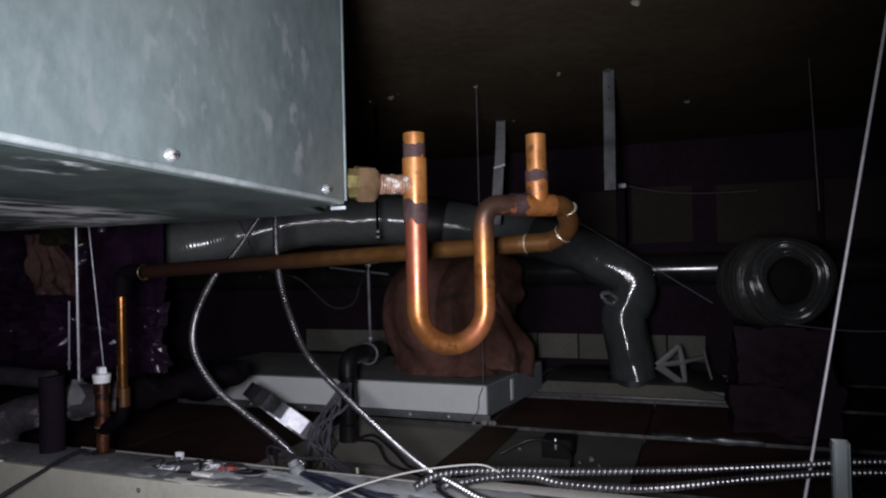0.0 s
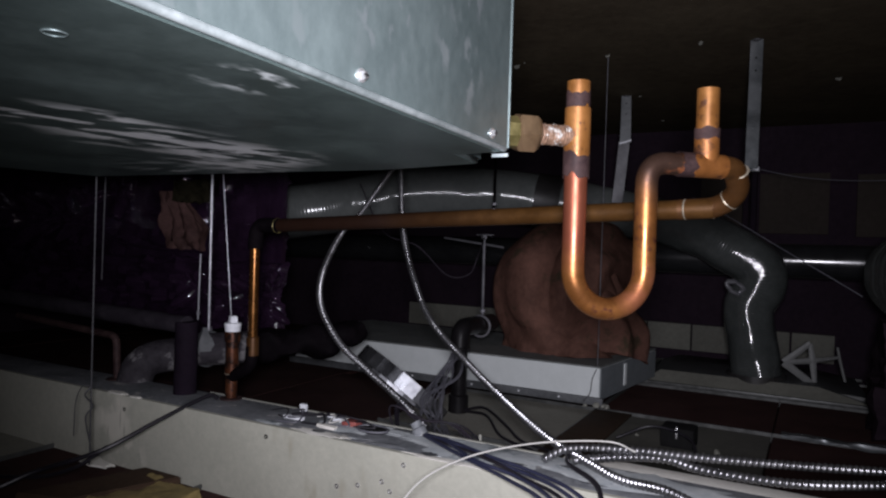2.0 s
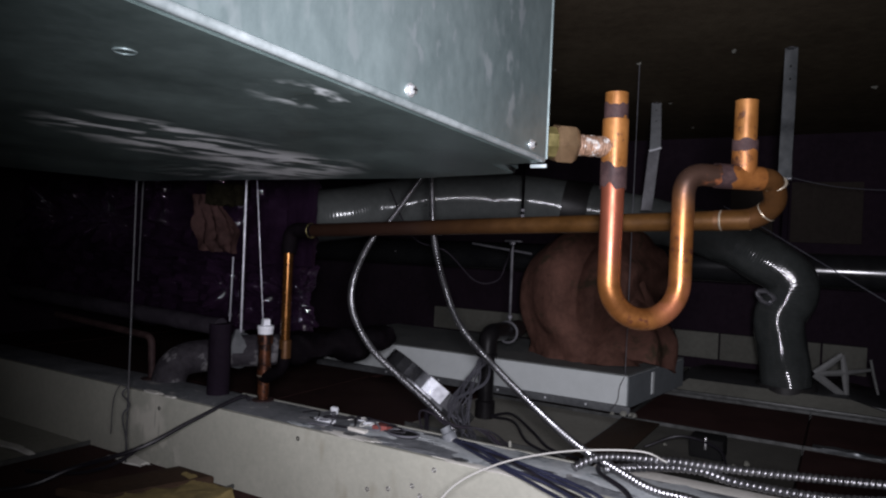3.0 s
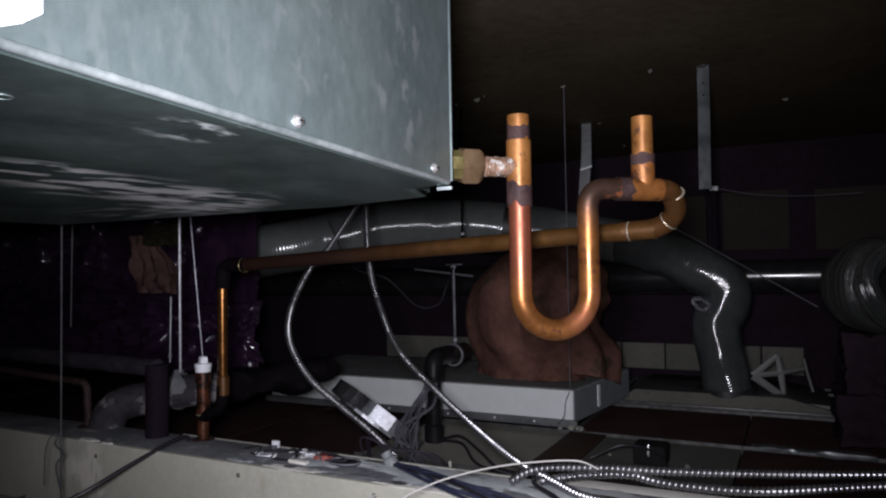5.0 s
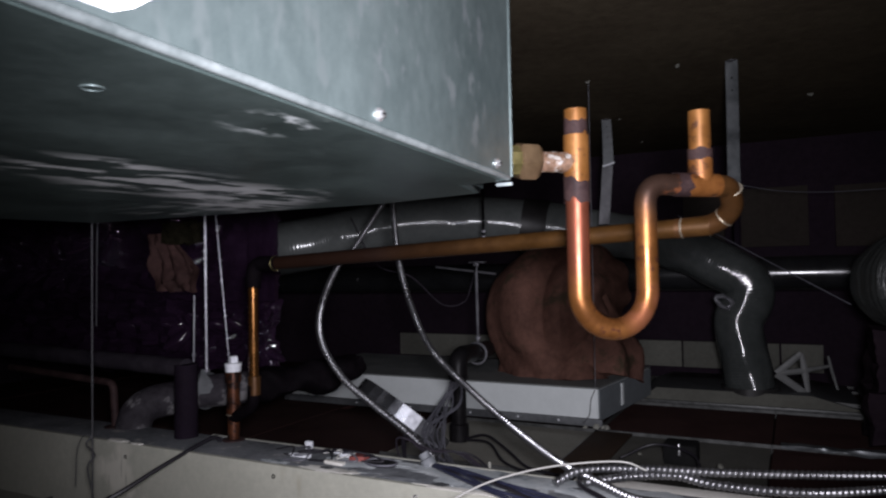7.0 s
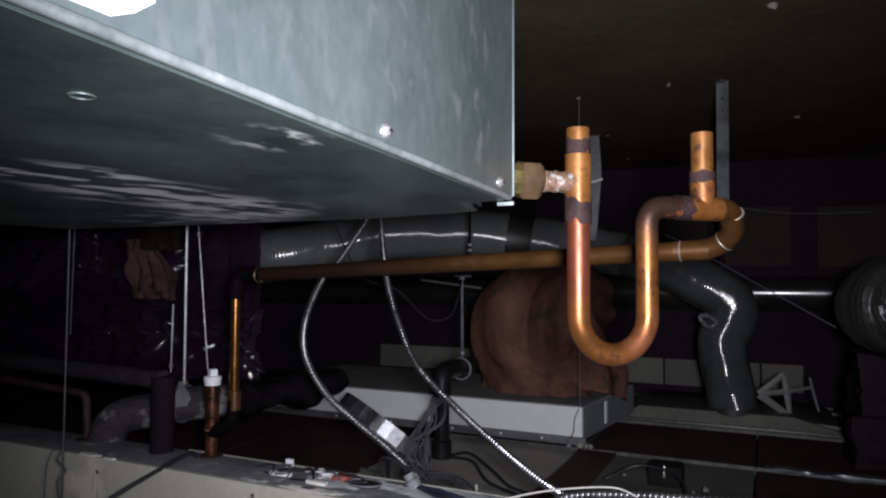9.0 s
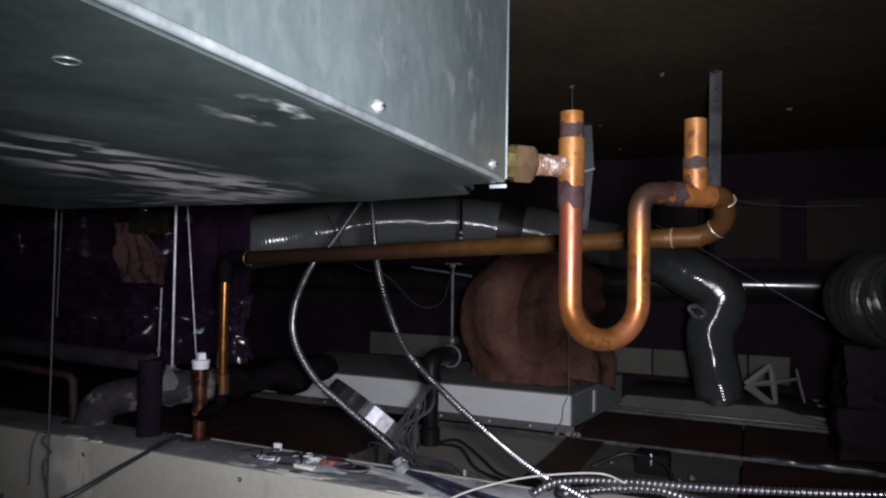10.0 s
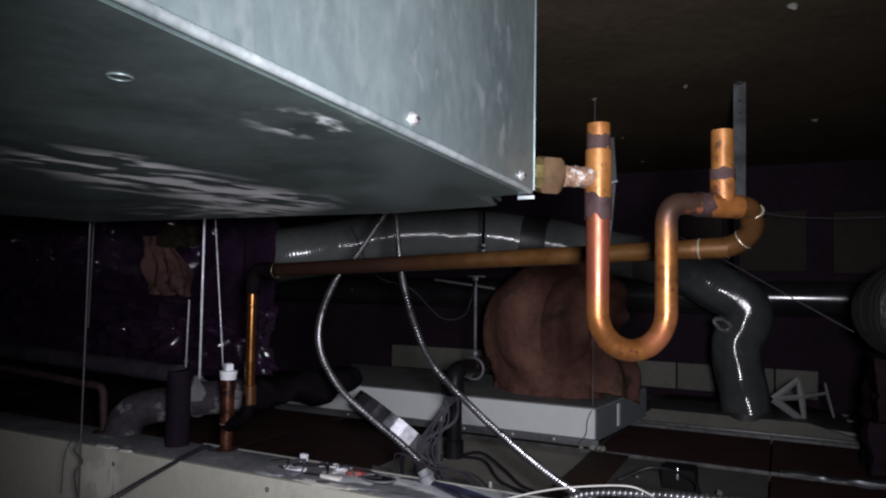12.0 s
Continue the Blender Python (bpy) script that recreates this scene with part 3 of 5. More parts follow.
# the nipple and union into the cabinet
nz = 0.935
ND = TD
n0 = at(TL, nz)
part("nipple", turned(n0 - ND * 0.064, ND, [(0, 0.0150)] + [(0.004 + 0.0022 * k, 0.0148 + 0.0011 * (k % 2) + 0.0006 * math.sin(2.3 * k)) for k in range(20)] + [(0.052, 0.0150), (0.064, 0.0152)], 20), M_NIPPLE, trap, "flux-crusted threaded nipple")
part("union_nut", turned(n0 - ND * 0.098, ND, [(0, 0.026), (0.003, 0.030), (0.026, 0.030), (0.034, 0.024), (0.038, 0.016)], 6), M_BRASS_NUT, trap, "brown brass union nut")
part("union_tail", turned(n0 - ND * 0.150, ND, [(0, 0.018), (0.022, 0.018), (0.024, 0.0235), (0.054, 0.0235), (0.056, 0.020)], 8), M_BRASS, trap, "tarnished brass union tail")
# the second tee, its stub and the offset into the long run
part("tee", joined(turned(at(TR_, 0.904) - TD * 0.030, TD, [(0, R), (0.001, R + 0.002), (0.060, R + 0.002), (0.061, R)], 24),
                   turned(at(TR_, 0.904), (0, 0, 1), [(0, R + 0.0018), (0.046, R + 0.0018), (0.047, R)], 24)), M_STAINED, trap, "stained copper tee")
part("stub", turned(at(TR_, 0.94), (0, 0, 1), [(0, R), (0.085, R), (0.0855, R - 0.0015), (0.075, R - 0.0018)], 24), M_COPPER_YELLOW, trap, "open yellowed copper stub")
part("flux_band", sleeve(at(TR_, 0.946), (0, 0, 1), 0.017, R + 0.0024, 0.003, 6.0), M_SOOT, trap, "burnt flux band")
part("flux_band", sleeve(at(TR_, 0.904) - TD * 0.052, TD, 0.026, R + 0.0024, 0.007, 9.0), M_SOOT, trap, "burnt flux band")
E1, E2, E3 = Vector((0.214, 1.227, 0.903)), Vector((0.232, 1.262, 0.868)), Vector((0.206, 1.290, 0.843))
part("offset_bend", sweep(bend([at(TR_, 0.904) + TD * 0.028, E1, E2, E3, Vector((0.146, 1.3143, 0.8396))], 0.022, 8), R + 0.0006, 24, False), M_COPPER_DULL, trap, "brown copper elbows")
for p, q in ((E1 + TD * 0.004, E2), (E2, E3), (E3, Vector((0.146, 1.3143, 0.8396))), (Vector((0.164, 1.3055, 0.8404)), Vector((0.10, 1.3367, 0.8376)))):
    d = (q - p).normalized()
    part("solder_ring", turned(p.lerp(q, 0.12) if q != E3 else p.lerp(q, 0.5), d, [(-0.0016, R + 0.0004), (0, R + 0.0016), (0.0016, R + 0.0004)], 20), M_SOLDER, trap, "bright solder ring")

# the long run to the riser, and the riser itself
PE = Vector((-0.80, 1.775, 0.798))
drain_o = W(-1.4, 1.36, 0.33)
# dark streak round the elbow end paints the light falling off along the run
M_RUN = material("falloff_darkened_copper_run", (0.064, 0.029, 0.008), (0.122, 0.056, 0.015), 0.42, 0.45, 50, 8, 0.06, streaks=(
    (tuple(PE - drain_o), 0.75, (6, 6, 6), (0.030, 0.014, 0.009), 0.22),))
drain = thing("drain_pipe", W(-1.4, 1.36, 0.33), "dull brown copper drain pipe running to a riser", "pipe")
part("long_run", sweep([Vector((0.20, 1.288, 0.842)).lerp(PE, i / 12) for i in range(13)], R, 20), M_RUN, drain, "dull brown copper pipe with light fall-off painted towards the elbow")
part("elbow", sweep(bend([PE + Vector((0.03, -0.02, 0)), Vector((-0.842, 1.782, 0.800)), Vector((-0.842, 1.776, 0.735))], 0.04, 10), R + 0.002, 20), M_NEARBLACK, drain, "near-black copper elbow")
part("solder_ring", turned(PE + Vector((0.028, -0.019, 0)), Vector((-1, 0.5, 0)), [(-0.002, R + 0.001), (0, R + 0.003), (0.002, R + 0.001)], 20), M_BRASS, drain)
part("riser", sweep([Vector((-0.842, 1.774, 0.75 - 0.05 * i)) for i in range(7)], 0.0128, 20), M_OLIVE, drain, "olive-tarnished copper riser")
part("collar", turned(Vector((-0.841, 1.774, 0.505)), (0, 0, -1), [(0, 0.0135), (0.002, 0.0165), (0.03, 0.0165), (0.05, 0.016)], 20), M_COPPER_DULL, drain)
part("branch", sweep(bend([Vector((-0.842, 1.774, 0.48)), Vector((-0.845, 1.776, 0.425)), Vector((-0.918, 1.815, 0.385))], 0.04, 8), 0.0165, 18), M_NEARBLACK, drain, "near-black copper branch bend")
part("cleanout_tee", turned(Vector((-0.918, 1.815, 0.325)), (0, 0, 1), [(0, 0.016), (0.07, 0.016), (0.072, 0.019), (0.10, 0.019), (0.102, 0.0175), (0.155, 0.0175), (0.157, 0.021), (0.185, 0.021)], 20), M_COPPER_SMOKED, drain, "stained copper cleanout tee")
part("solder_ring", turned(Vector((-0.918, 1.815, 0.392)), (0, 0, 1), [(0, 0.0165), (0.003, 0.0205), (0.006, 0.0165)], 18), M_SOLDER, drain)
plug = part("plug", turned(Vector((-0.918, 1.815, 0.51)), (0, 0, 1), [(0, 0.0205), (0.012, 0.0215), (0.014, 0.0225), (0.022, 0.0225), (0.024, 0.013)], 20), M_PVC, drain, "white plastic threaded plug")
part("plug_head", turned(Vector((-0.918, 1.815, 0.533)), (0, 0, 1), [(0, 0.0135), (0.016, 0.0125), (0.018, 0.010)], 4), M_PVC, plug)
part("sleeve", turned(Vector((-0.918, 1.815, 0.325)), (0, 0, 1), [(0, 0.030), (0.004, 0.030), (0.005, 0.02)], 20), M_SOOT, drain, "dark sealed hole edge")


# ---- flexible steel conduits ----
def conduit(name, pts, r, label, pitch=0.0092, depth=0.0036):
    return solo(name, ribbed(pts, r, pitch, depth), M_FLEXSTEEL, pts[-1], label, "conduit", "flexible conduits")


conduit("flexible_conduit", [(-0.571, 2.23, 1.02), (-0.663, 2.15, 0.854), (-0.703, 2.08, 0.786), (-0.697, 1.9, 0.677), (-0.666, 1.8, 0.593), (-0.601, 1.76, 0.505), (-0.516, 1.73, 0.443), (-0.426, 1.69, 0.388), (-0.345, 1.64, 0.335)], 0.0095, "grey wound-steel flexible conduit looping down to the bulkhead")
conduit("flexible_conduit", [(-0.560, 2.23, 1.02), (-0.493, 1.99, 0.803), (-0.439, 1.92, 0.655), (-0.38, 1.87, 0.555), (-0.268, 1.79, 0.462), (-0.159, 1.68, 0.395), (-0.065, 1.55, 0.358), (0.013, 1.45, 0.345), (0.071, 1.38, 0.338), (0.158, 1.30, 0.345), (0.30, 1.18, 0.30)], 0.0095, "grey wound-steel flexible conduit crossing the bulkhead top")
conduit("flexible_conduit", [W(-0.555, 1.345, 0.342), W(-0.51, 1.385, 0.362), W(-0.401, 1.443, 0.362), W(-0.266, 1.48, 0.360), W(-0.05, 1.553, 0.360), W(0.18, 1.655, 0.360), W(0.36, 1.735, 0.360), W(0.9, 1.95, 0.34)], 0.0092, "shiny armoured conduit lying along the bulkhead", 0.0112, 0.0030)
conduit("flexible_conduit", [W(-0.50, 1.372, 0.343), W(-0.42, 1.43, 0.348), W(-0.34, 1.466, 0.348), W(-0.26, 1.445, 0.346), W(-0.10, 1.465, 0.346), W(0.119, 1.596, 0.346), W(0.353, 1.702, 0.346), W(0.9, 1.88, 0.33)], 0.0092, "shiny armoured conduit lying along the bulkhead", 0.0112, 0.0030)

# ---- the black flexible duct and the diffuser it drops on ----
duct = thing("flexible_duct", W(-0.324, 3.42, 0.2), "black foil-jacketed flexible air duct curving down to a diffuser", "air duct")
dpath = resample(spline([W(-3.1, 2.80, 0.86), W(-2.488, 2.80, 0.897), W(-2.22, 3.02, 0.960), W(-2.01, 3.20, 1.02), W(-1.80, 3.33, 1.03), W(-1.578, 3.42, 1.025), W(-1.135, 3.52, 0.965), W(-0.715, 3.47, 0.890), W(-0.475, 3.43, 0.795), W(-0.325, 3.42, 0.70), W(-0.303, 3.42, 0.61), W(-0.342, 3.42, 0.52), W(-0.330, 3.42, 0.40), W(-0.305, 3.42, 0.21)], 60), 0.0020)


def duct_r(s, a):
    slack = min(1, max(0, (s - 2.1) / 0.5))
    k = (0.0035 + 0.0065 * slack) * noise.noise(Vector((s * 7, math.cos(a) * 1.5, math.sin(a) * 1.5))) + 0.0016 * noise.noise(Vector((s * 23, math.cos(a) * 2, math.sin(a) * 2)))
    return 0.138 - 0.032 * slack + k + 0.00035 * math.cos(2 * math.pi * s / 0.0125)


# one duct, split so its drop takes the jacket colour with shade painted in
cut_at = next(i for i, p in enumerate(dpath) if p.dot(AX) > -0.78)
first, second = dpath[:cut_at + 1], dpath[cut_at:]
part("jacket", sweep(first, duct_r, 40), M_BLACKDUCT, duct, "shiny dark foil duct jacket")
part("sleeve", sweep(second, lambda s, a: duct_r(s + 0.002 * cut_at, a), 40), M_DUCTDROP_SHADED, duct, "shiny foil duct jacket on the drop, its weaker light painted dark")
for u0, u1 in ((-1.40, -1.265),):
    band = [p for p in dpath if u0 < p.dot(AX) < u1 and p.z > 0.9]
    part("tape", sweep(band, lambda s, a: 0.1432 + 0.003 * noise.noise(Vector((s * 9, math.cos(a) * 2, math.sin(a) * 2))), 40, False), M_TAPE, duct, "matt black tape band")

# dent in a paler metal than the jacket, to paint its glint
part("dent", rough_form(sweep([W(-0.395, 3.302, 0.605) + AX * (0.030 * math.cos(a) * (1 + 0.25 * math.sin(3 * a))) + BX * (0.012 * math.cos(a)) + Vector((0, 0, 0.024 * math.sin(a) - 0.012 * math.cos(a))) for a in [2 * math.pi * k / 20 for k in range(21)]], 0.0095, 10, False), 0.006, 40, 5.0), M_ROD, duct, "creased dent in the jacket, its glint painted in zinc grey")

bar = thing("round_duct", W(0, 3.86, 0.65), "black straight round duct along the far wall", "air duct")
for u0, u1 in ((-4.3, -2.7), (-2.7, -1.1), (-1.1, 0.5), (0.5, 2.7)):
    za, zb_ = 0.725 + 0.005 * u0, 0.725 + 0.005 * u1
    part("length", sweep([W(u0, 3.86, za), W((u0 + u1) / 2, 3.86, (za + zb_) / 2), W(u1, 3.86, zb_)], 0.085, 32), M_COIL, bar)
    part("joint_band", sweep([W(u1 - 0.025, 3.86, zb_), W(u1, 3.86, zb_), W(u1 + 0.025, 3.86, zb_)], 0.0875, 32), M_COIL, bar)

diffuser = thing("air_diffuser", W(-0.36, 3.45, 0.16), "dusty grey lay-in air diffuser in the ceiling grid", "diffuser")
pan = [W(-0.76, 3.26, 0.163), W(0.14, 3.26, 0.163), W(0.10, 3.9, 0.163), W(-0.80, 3.9, 0.163), W(-0.70, 3.315, 0.207), W(-0.06, 3.315, 0.207), W(-0.10, 3.82, 0.208), W(-0.70, 3.82, 0.208)]
part("front_slope", ([pan[0], pan[1], pan[5], pan[4]], [(0, 1, 2, 3)]), M_FARBOARD, diffuser, "pale sloping front of the diffuser pan")
part("pan", (pan, [(3, 2, 1, 0), (1, 2, 6, 5), (2, 3, 7, 6), (3, 0, 4, 7), (4, 5, 6, 7)]), M_GREYJOINT, diffuser, "darker back of the diffuser pan")
for u0, u1, v0, v1 in ((-0.79, 0.16, 3.238, 3.258), (-0.83, 0.13, 3.902, 3.928), (-0.832, -0.805, 3.258, 3.902), (0.142, 0.165, 3.258, 3.902)):
    part("rim", block(u0, u1, v0, v1, 0.150, 0.164, 0.002), M_TEE, diffuser, "dusty folded rim")
part("neck", sweep([W(-0.305, 3.42, 0.185), W(-0.305, 3.42, 0.200), W(-0.305, 3.42, 0.222)], 0.124, 32, False), M_TAPE, diffuser, "taped spigot under the duct")

# ---- recessed light fixture (white box) with its insulated boot ----
troffer = thing("light_troffer", W(-1.5, 2.95, 0.16), "white enamelled box of a recessed light seen from above", "light fixture")
def troffer_foot(grow):
    return [W(-2.30 - grow, 2.632 - grow, 0), W(-0.80 + grow, 2.632 - grow, 0), W(-0.722 + grow, 3.27 + grow, 0), W(-2.30 - grow, 3.27 + grow, 0)]


part("housing", prism(troffer_foot(0), 0.178, 0.302, 0.003), M_WHITE, troffer, "white enamelled side")
part("lid", prism(troffer_foot(0.005), 0.302, 0.308, 0.002), M_HOUSING, troffer, "dusty grey lid")
end_a, end_b = W(-0.797, 2.634, 0), W(-0.719, 3.268, 0)
end_n = (end_b - end_a).cross(Vector((0, 0, 1))).normalized()
for nm, t0, t1, z0, z1, deep, m, lab in (("end_panel", 0.004, 0.996, 0.18, 0.30, 0.0035, M_ENDPANEL, "dull blue-grey end panel"), ("side_clip", 0.375, 0.415, 0.20, 0.29, 0.0075, M_WHITE, "white end clip")):
    q0, q1 = end_a.lerp(end_b, t0), end_a.lerp(end_b, t1)
    part(nm, prism([q0, q0 + end_n * deep, q1 + end_n * deep, q1], z0, z1, 0.001), m, troffer, lab)
part("rail", block(-2.32, -0.78, 2.612, 2.632, 0.162, 0.190, 0.002), M_GREYJOINT, troffer, "grey flange rail")
for u, v in ((-1.9, 2.605), (-1.62, 2.608), (-1.33, 2.604), (-1.12, 2.606), (-0.95, 2.603)):
    part("rivet", turned(W(u, v + 0.006, 0.178), -BX, [(0, 0.0045), (0.003, 0.004), (0.004, 0.002)], 8), M_PVC, troffer, "pale rivet head")

part("corner_wire", sweep(spline([W(-0.808, 2.622, 0.30), W(-0.822, 2.612, 0.26), W(-0.826, 2.605, 0.21), W(-0.85, 2.60, 0.175)], 8), 0.0018, 6), M_BLACKWIRE, troffer, "thin dark wire")
for k, (u, v, s) in enumerate(((-0.80, 2.60, 0.014), (-0.775, 2.615, 0.010), (-0.84, 2.595, 0.009), (-0.76, 2.60, 0.012), (-0.70, 3.36, 0.012), (-0.66, 3.37, 0.009), (-0.33, 2.24, 0.010), (-0.36, 2.20, 0.007), (-0.30, 2.19, 0.006), (-0.58, 2.30, 0.007))):
    solo("rubble", rough_form(turned(W(u, v, 0.158), (0.1, 0.2, 1), [(0, s), (s * 0.7, s * 0.9), (s * 1.3, s * 0.4)], 8), s * 0.5, 70, k), M_FARBOARD if k > 5 else M_PALE, W(u, v, 0.158), "small pale crumb of plaster on the grid", "rubble", "plaster crumbs")

boot = thing("insulated_boot", W(-1.02, 3.0, 0.31), "brown kraft-wrapped insulation bulging round a duct boot", "insulation")
bpath = spline([W(-1.10, 3.0, 0.305), W(-1.11, 3.0, 0.42), W(-1.12, 3.0, 0.54), W(-1.11, 3.06, 0.61), W(-1.07, 3.20, 0.64), W(-1.0, 3.40, 0.64)], 10)


def boot_r(s, a):
    base = 0.228 + 0.03 * math.sin(min(s, 0.4) * 6) - 0.12 * max(0, s - 0.35)
    fold = 0.05 * (abs(math.sin(3.5 * a + 4 * s + 1.5 * math.sin(8 * s))) - 0.5) * (0.4 + 0.6 * noise.noise(Vector((math.cos(a), math.sin(a), s * 3))))
    return base + fold + 0.055 * noise.noise(Vector((2.2 * math.cos(a), 2.2 * math.sin(a), s * 4.0 + 3)))


part("wrap", sweep(bpath, boot_r, 72), M_KRAFT, boot, "creased brown kraft wrap")
part("skirt", rough_form(sweep([W(-1.02, 3.02, 0.309), W(-1.02, 3.02, 0.34), W(-1.0, 3.03, 0.40)], lambda s, a: 0.27 - s * 1.0 + 0.02 * math.sin(5 * a), 40), 0.012, 9, 2.0), M_KRAFT, boot, "loose brown skirt")
part("side_flap", rough_form(sweep(spline([W(-0.93, 3.03, 0.315), W(-0.925, 3.04, 0.36), W(-0.95, 3.06, 0.45), W(-0.99, 3.10, 0.56), W(-1.02, 3.14, 0.64)], 6), lambda s, a: 0.215 - 0.30 * s + 0.018 * math.sin(6 * a + 9 * s), 48), 0.016, 8, 6.0), M_KRAFT, boot, "sloping creased brown flap")


# ---- hangers: straps, rods and wires ----
def band_of(pts, w, yaw):
    """A thin flat band through pts, its flat side turned by yaw."""
    d = Vector((math.cos(yaw), math.sin(yaw), 0))
    n = Vector((-d.y, d.x, 0))
    verts, faces = [], []
    for c in pts:
        for a, k in ((-1, -1), (1, -1), (1, 1), (-1, 1)):
            verts.append(Vector(c) + d * (a * w / 2) + n * (k * 0.0009))
    for i in range(len(pts) - 1):
        for k in range(4):
            faces.append((4 * i + k, 4 * i + (k + 1) % 4, 4 * i + 4 + (k + 1) % 4, 4 * i + 4 + k))
    last = 4 * (len(pts) - 1)
    faces += [(3, 2, 1, 0), tuple(last + k for k in range(4))]
    return verts, faces


def strap(pts, w, yaw, label, holes=(), mat=M_GALV_DULL):
    """A hanging steel band through pts, lowest first, with punched holes and a bolt at its top."""
    n = Vector((-math.sin(yaw), math.cos(yaw), 0))
    low, top = Vector(pts[-2]), Vector(pts[-1])
    ob = thing("hanger_strap", top, label, "hanger", "hanger straps")
    part("band", band_of(pts, w, yaw), mat, ob)
    part("foot", turned(top, (0, 0, -1), [(0, 0.016), (0.003, 0.016), (0.008, 0.006)], 10), M_DARKROD, ob, "fixing bolt head")
    for t in holes:
        part("hole", turned(low.lerp(top, t) - n * 0.0016, n, [(0, 0.0035), (0.0008, 0.0035)], 10), M_DARKHOLE, ob, "dark punched hole")
    return ob


# one strap in two tones: upper band painted lit, lower leaf painted shaded
kinked = strap([(0.219, 3.046, 1.210), (0.222, 3.06, 1.222), (0.236, 3.20, 1.32), (0.256, 3.42, DECK)], 0.044, -0.10, "grey galvanised hanger strap kinked at mid-height", (0.3, 0.7), M_STRAP_LIT)
part("lower_leaf", band_of([(0.196, 3.05, 0.955), (0.209, 3.052, 1.10), (0.217, 3.050, 1.208)], 0.044, -0.10), M_DARKROD, kinked, "lower end of the strap with its shade painted dark")
# white bar stands in for the glint at the kink
part("fold", sweep([(0.195, 3.032, 1.203), (0.219, 3.030, 1.209), (0.243, 3.028, 1.217)], 0.0046, 8), M_PVC, kinked, "white bar painting the glint on the kink")
strap([(0.581, 2.500, 1.045), (0.584, 2.512, 1.14), (0.588, 2.520, 1.25), (0.590, 2.524, 1.36), (0.592, 2.529, DECK)], 0.040, -0.42, "dull grey hanger strap reaching down from the deck", (0.15, 0.5))


def rod(p, q, r, label, category="rod", name="hanger_rod", nuts=(), mat=M_ROD):
    p, q = Vector(p), Vector(q)
    ob = thing(name, q, label, category, name.replace("_", " ") + "s")
    part("shank", sweep([p.lerp(q, i / 6) for i in range(7)], r, 8), mat, ob)
    for t in nuts:
        c = p.lerp(q, t)
        part("nut", turned(c, q - p, [(-0.006, r * 1.9), (-0.005, r * 2.2), (0.005, r * 2.2), (0.006, r * 1.9)], 6), M_ROD, ob)
    return ob


rod((0.115, 2.72, 0.31), (0.115, 2.70, DECK), 0.0016, "thin steel hanger wire running down to the light", "wire", "hanger_wire")
rod((-0.320, 3.0, 0.90), (-0.318, 3.0, DECK), 0.0055, "blackened threaded rod carrying the black duct", nuts=(0.02, 0.06), mat=M_NEARBLACK)
rod((-0.334, 2.78, 0.48), (-0.336, 2.78, 0.80), 0.0055, "short threaded rod with a square top plate", nuts=(0.06, 0.97))
solo("rod_plate", block(-1.275, -1.205, 2.50, 2.52, 0.797, 0.803, 0.001), M_ROD, W(-1.24, 2.51, 0.8), "small steel plate on top of a rod", "plate")
rod(W(-1.475, 2.6, 0.785), W(-1.20, 2.6, 0.752), 0.0045, "short slanting steel rod behind the pipes")
hang = rod((-1.122, 2.07, 0.450), (-1.124, 2.07, 1.2), 0.0046, "bright threaded rod ending in a pipe clevis", nuts=(0.03,))
part("clevis", sweep([Vector((-1.11, 2.05, 0.415)) + (AX * 0.0 + Vector((0, 0, 1))) * (0.053 * math.cos(a)) + BX * (0.053 * math.sin(a)) for a in [2 * math.pi * i / 28 for i in range(29)]], 0.004, 8, False), M_GREYJOINT, hang, "galvanised clevis ring")
part("clevis_yoke", turned((-1.11, 2.02, 0.415), (0, 0, 1), [(0, 0.036), (0.02, 0.034), (0.038, 0.026), (0.052, 0.015), (0.060, 0.010), (0.07, 0.007)], 4), M_GREYJOINT, hang, "dusty grey clevis yoke")
rod((-1.062, 2.1, 0.50), (-1.115, 2.1, 1.1), 0.0018, "thin leaning hanger wire", "wire", "hanger_wire")
rod((-1.194, 1.618, 0.186), (-1.193, 1.618, 0.989), 0.0021, "long thin hanger wire twisted at its foot", "wire", "hanger_wire", mat=M_DARKROD)
rod((-1.445, 2.0, 0.62), (-1.432, 2.0, DECK), 0.0022, "short hanger wire beside the black wrap", "wire", "hanger_wire", mat=M_DARKROD)
rod((-1.285, 2.3, 0.47), (-1.281, 2.3, 0.70), 0.003, "short threaded rod end", nuts=(0.1,))
rod(W(0.200, 1.663, 0.26), W(0.414, 1.739, 1.40), 0.0033, "bright slanting hanger wire", "wire", "hanger_wire", mat=M_BRIGHTWIRE)

rod((1.30, 2.46, 0.95), (1.28, 2.46, DECK), 0.0022, "dim thin hanger wire beside the duct coil", "wire", "hanger_wire", mat=M_DARKROD)
# twisted foot of the long wire
solo("wire_twist", sweep(spline([(-1.194, 1.618, 0.381), (-1.203, 1.608, 0.362), (-1.188, 1.618, 0.334), (-1.200, 1.608, 0.305), (-1.192, 1.618, 0.229), (-1.198, 1.618, 0.191)], 8), 0.0022, 6), M_DARKROD, (-1.192, 1.618, 0.191), "twisted end of a hanger wire", "wire")
solo("wire_loop", sweep(spline([(-1.194, 1.618, 0.381), (-1.211, 1.608, 0.383), (-1.228, 1.608, 0.343), (-1.232, 1.608, 0.258)], 8), 0.0013, 6), M_DARKROD, (-1.232, 1.608, 0.258), "loose loop of hanger wire", "wire")

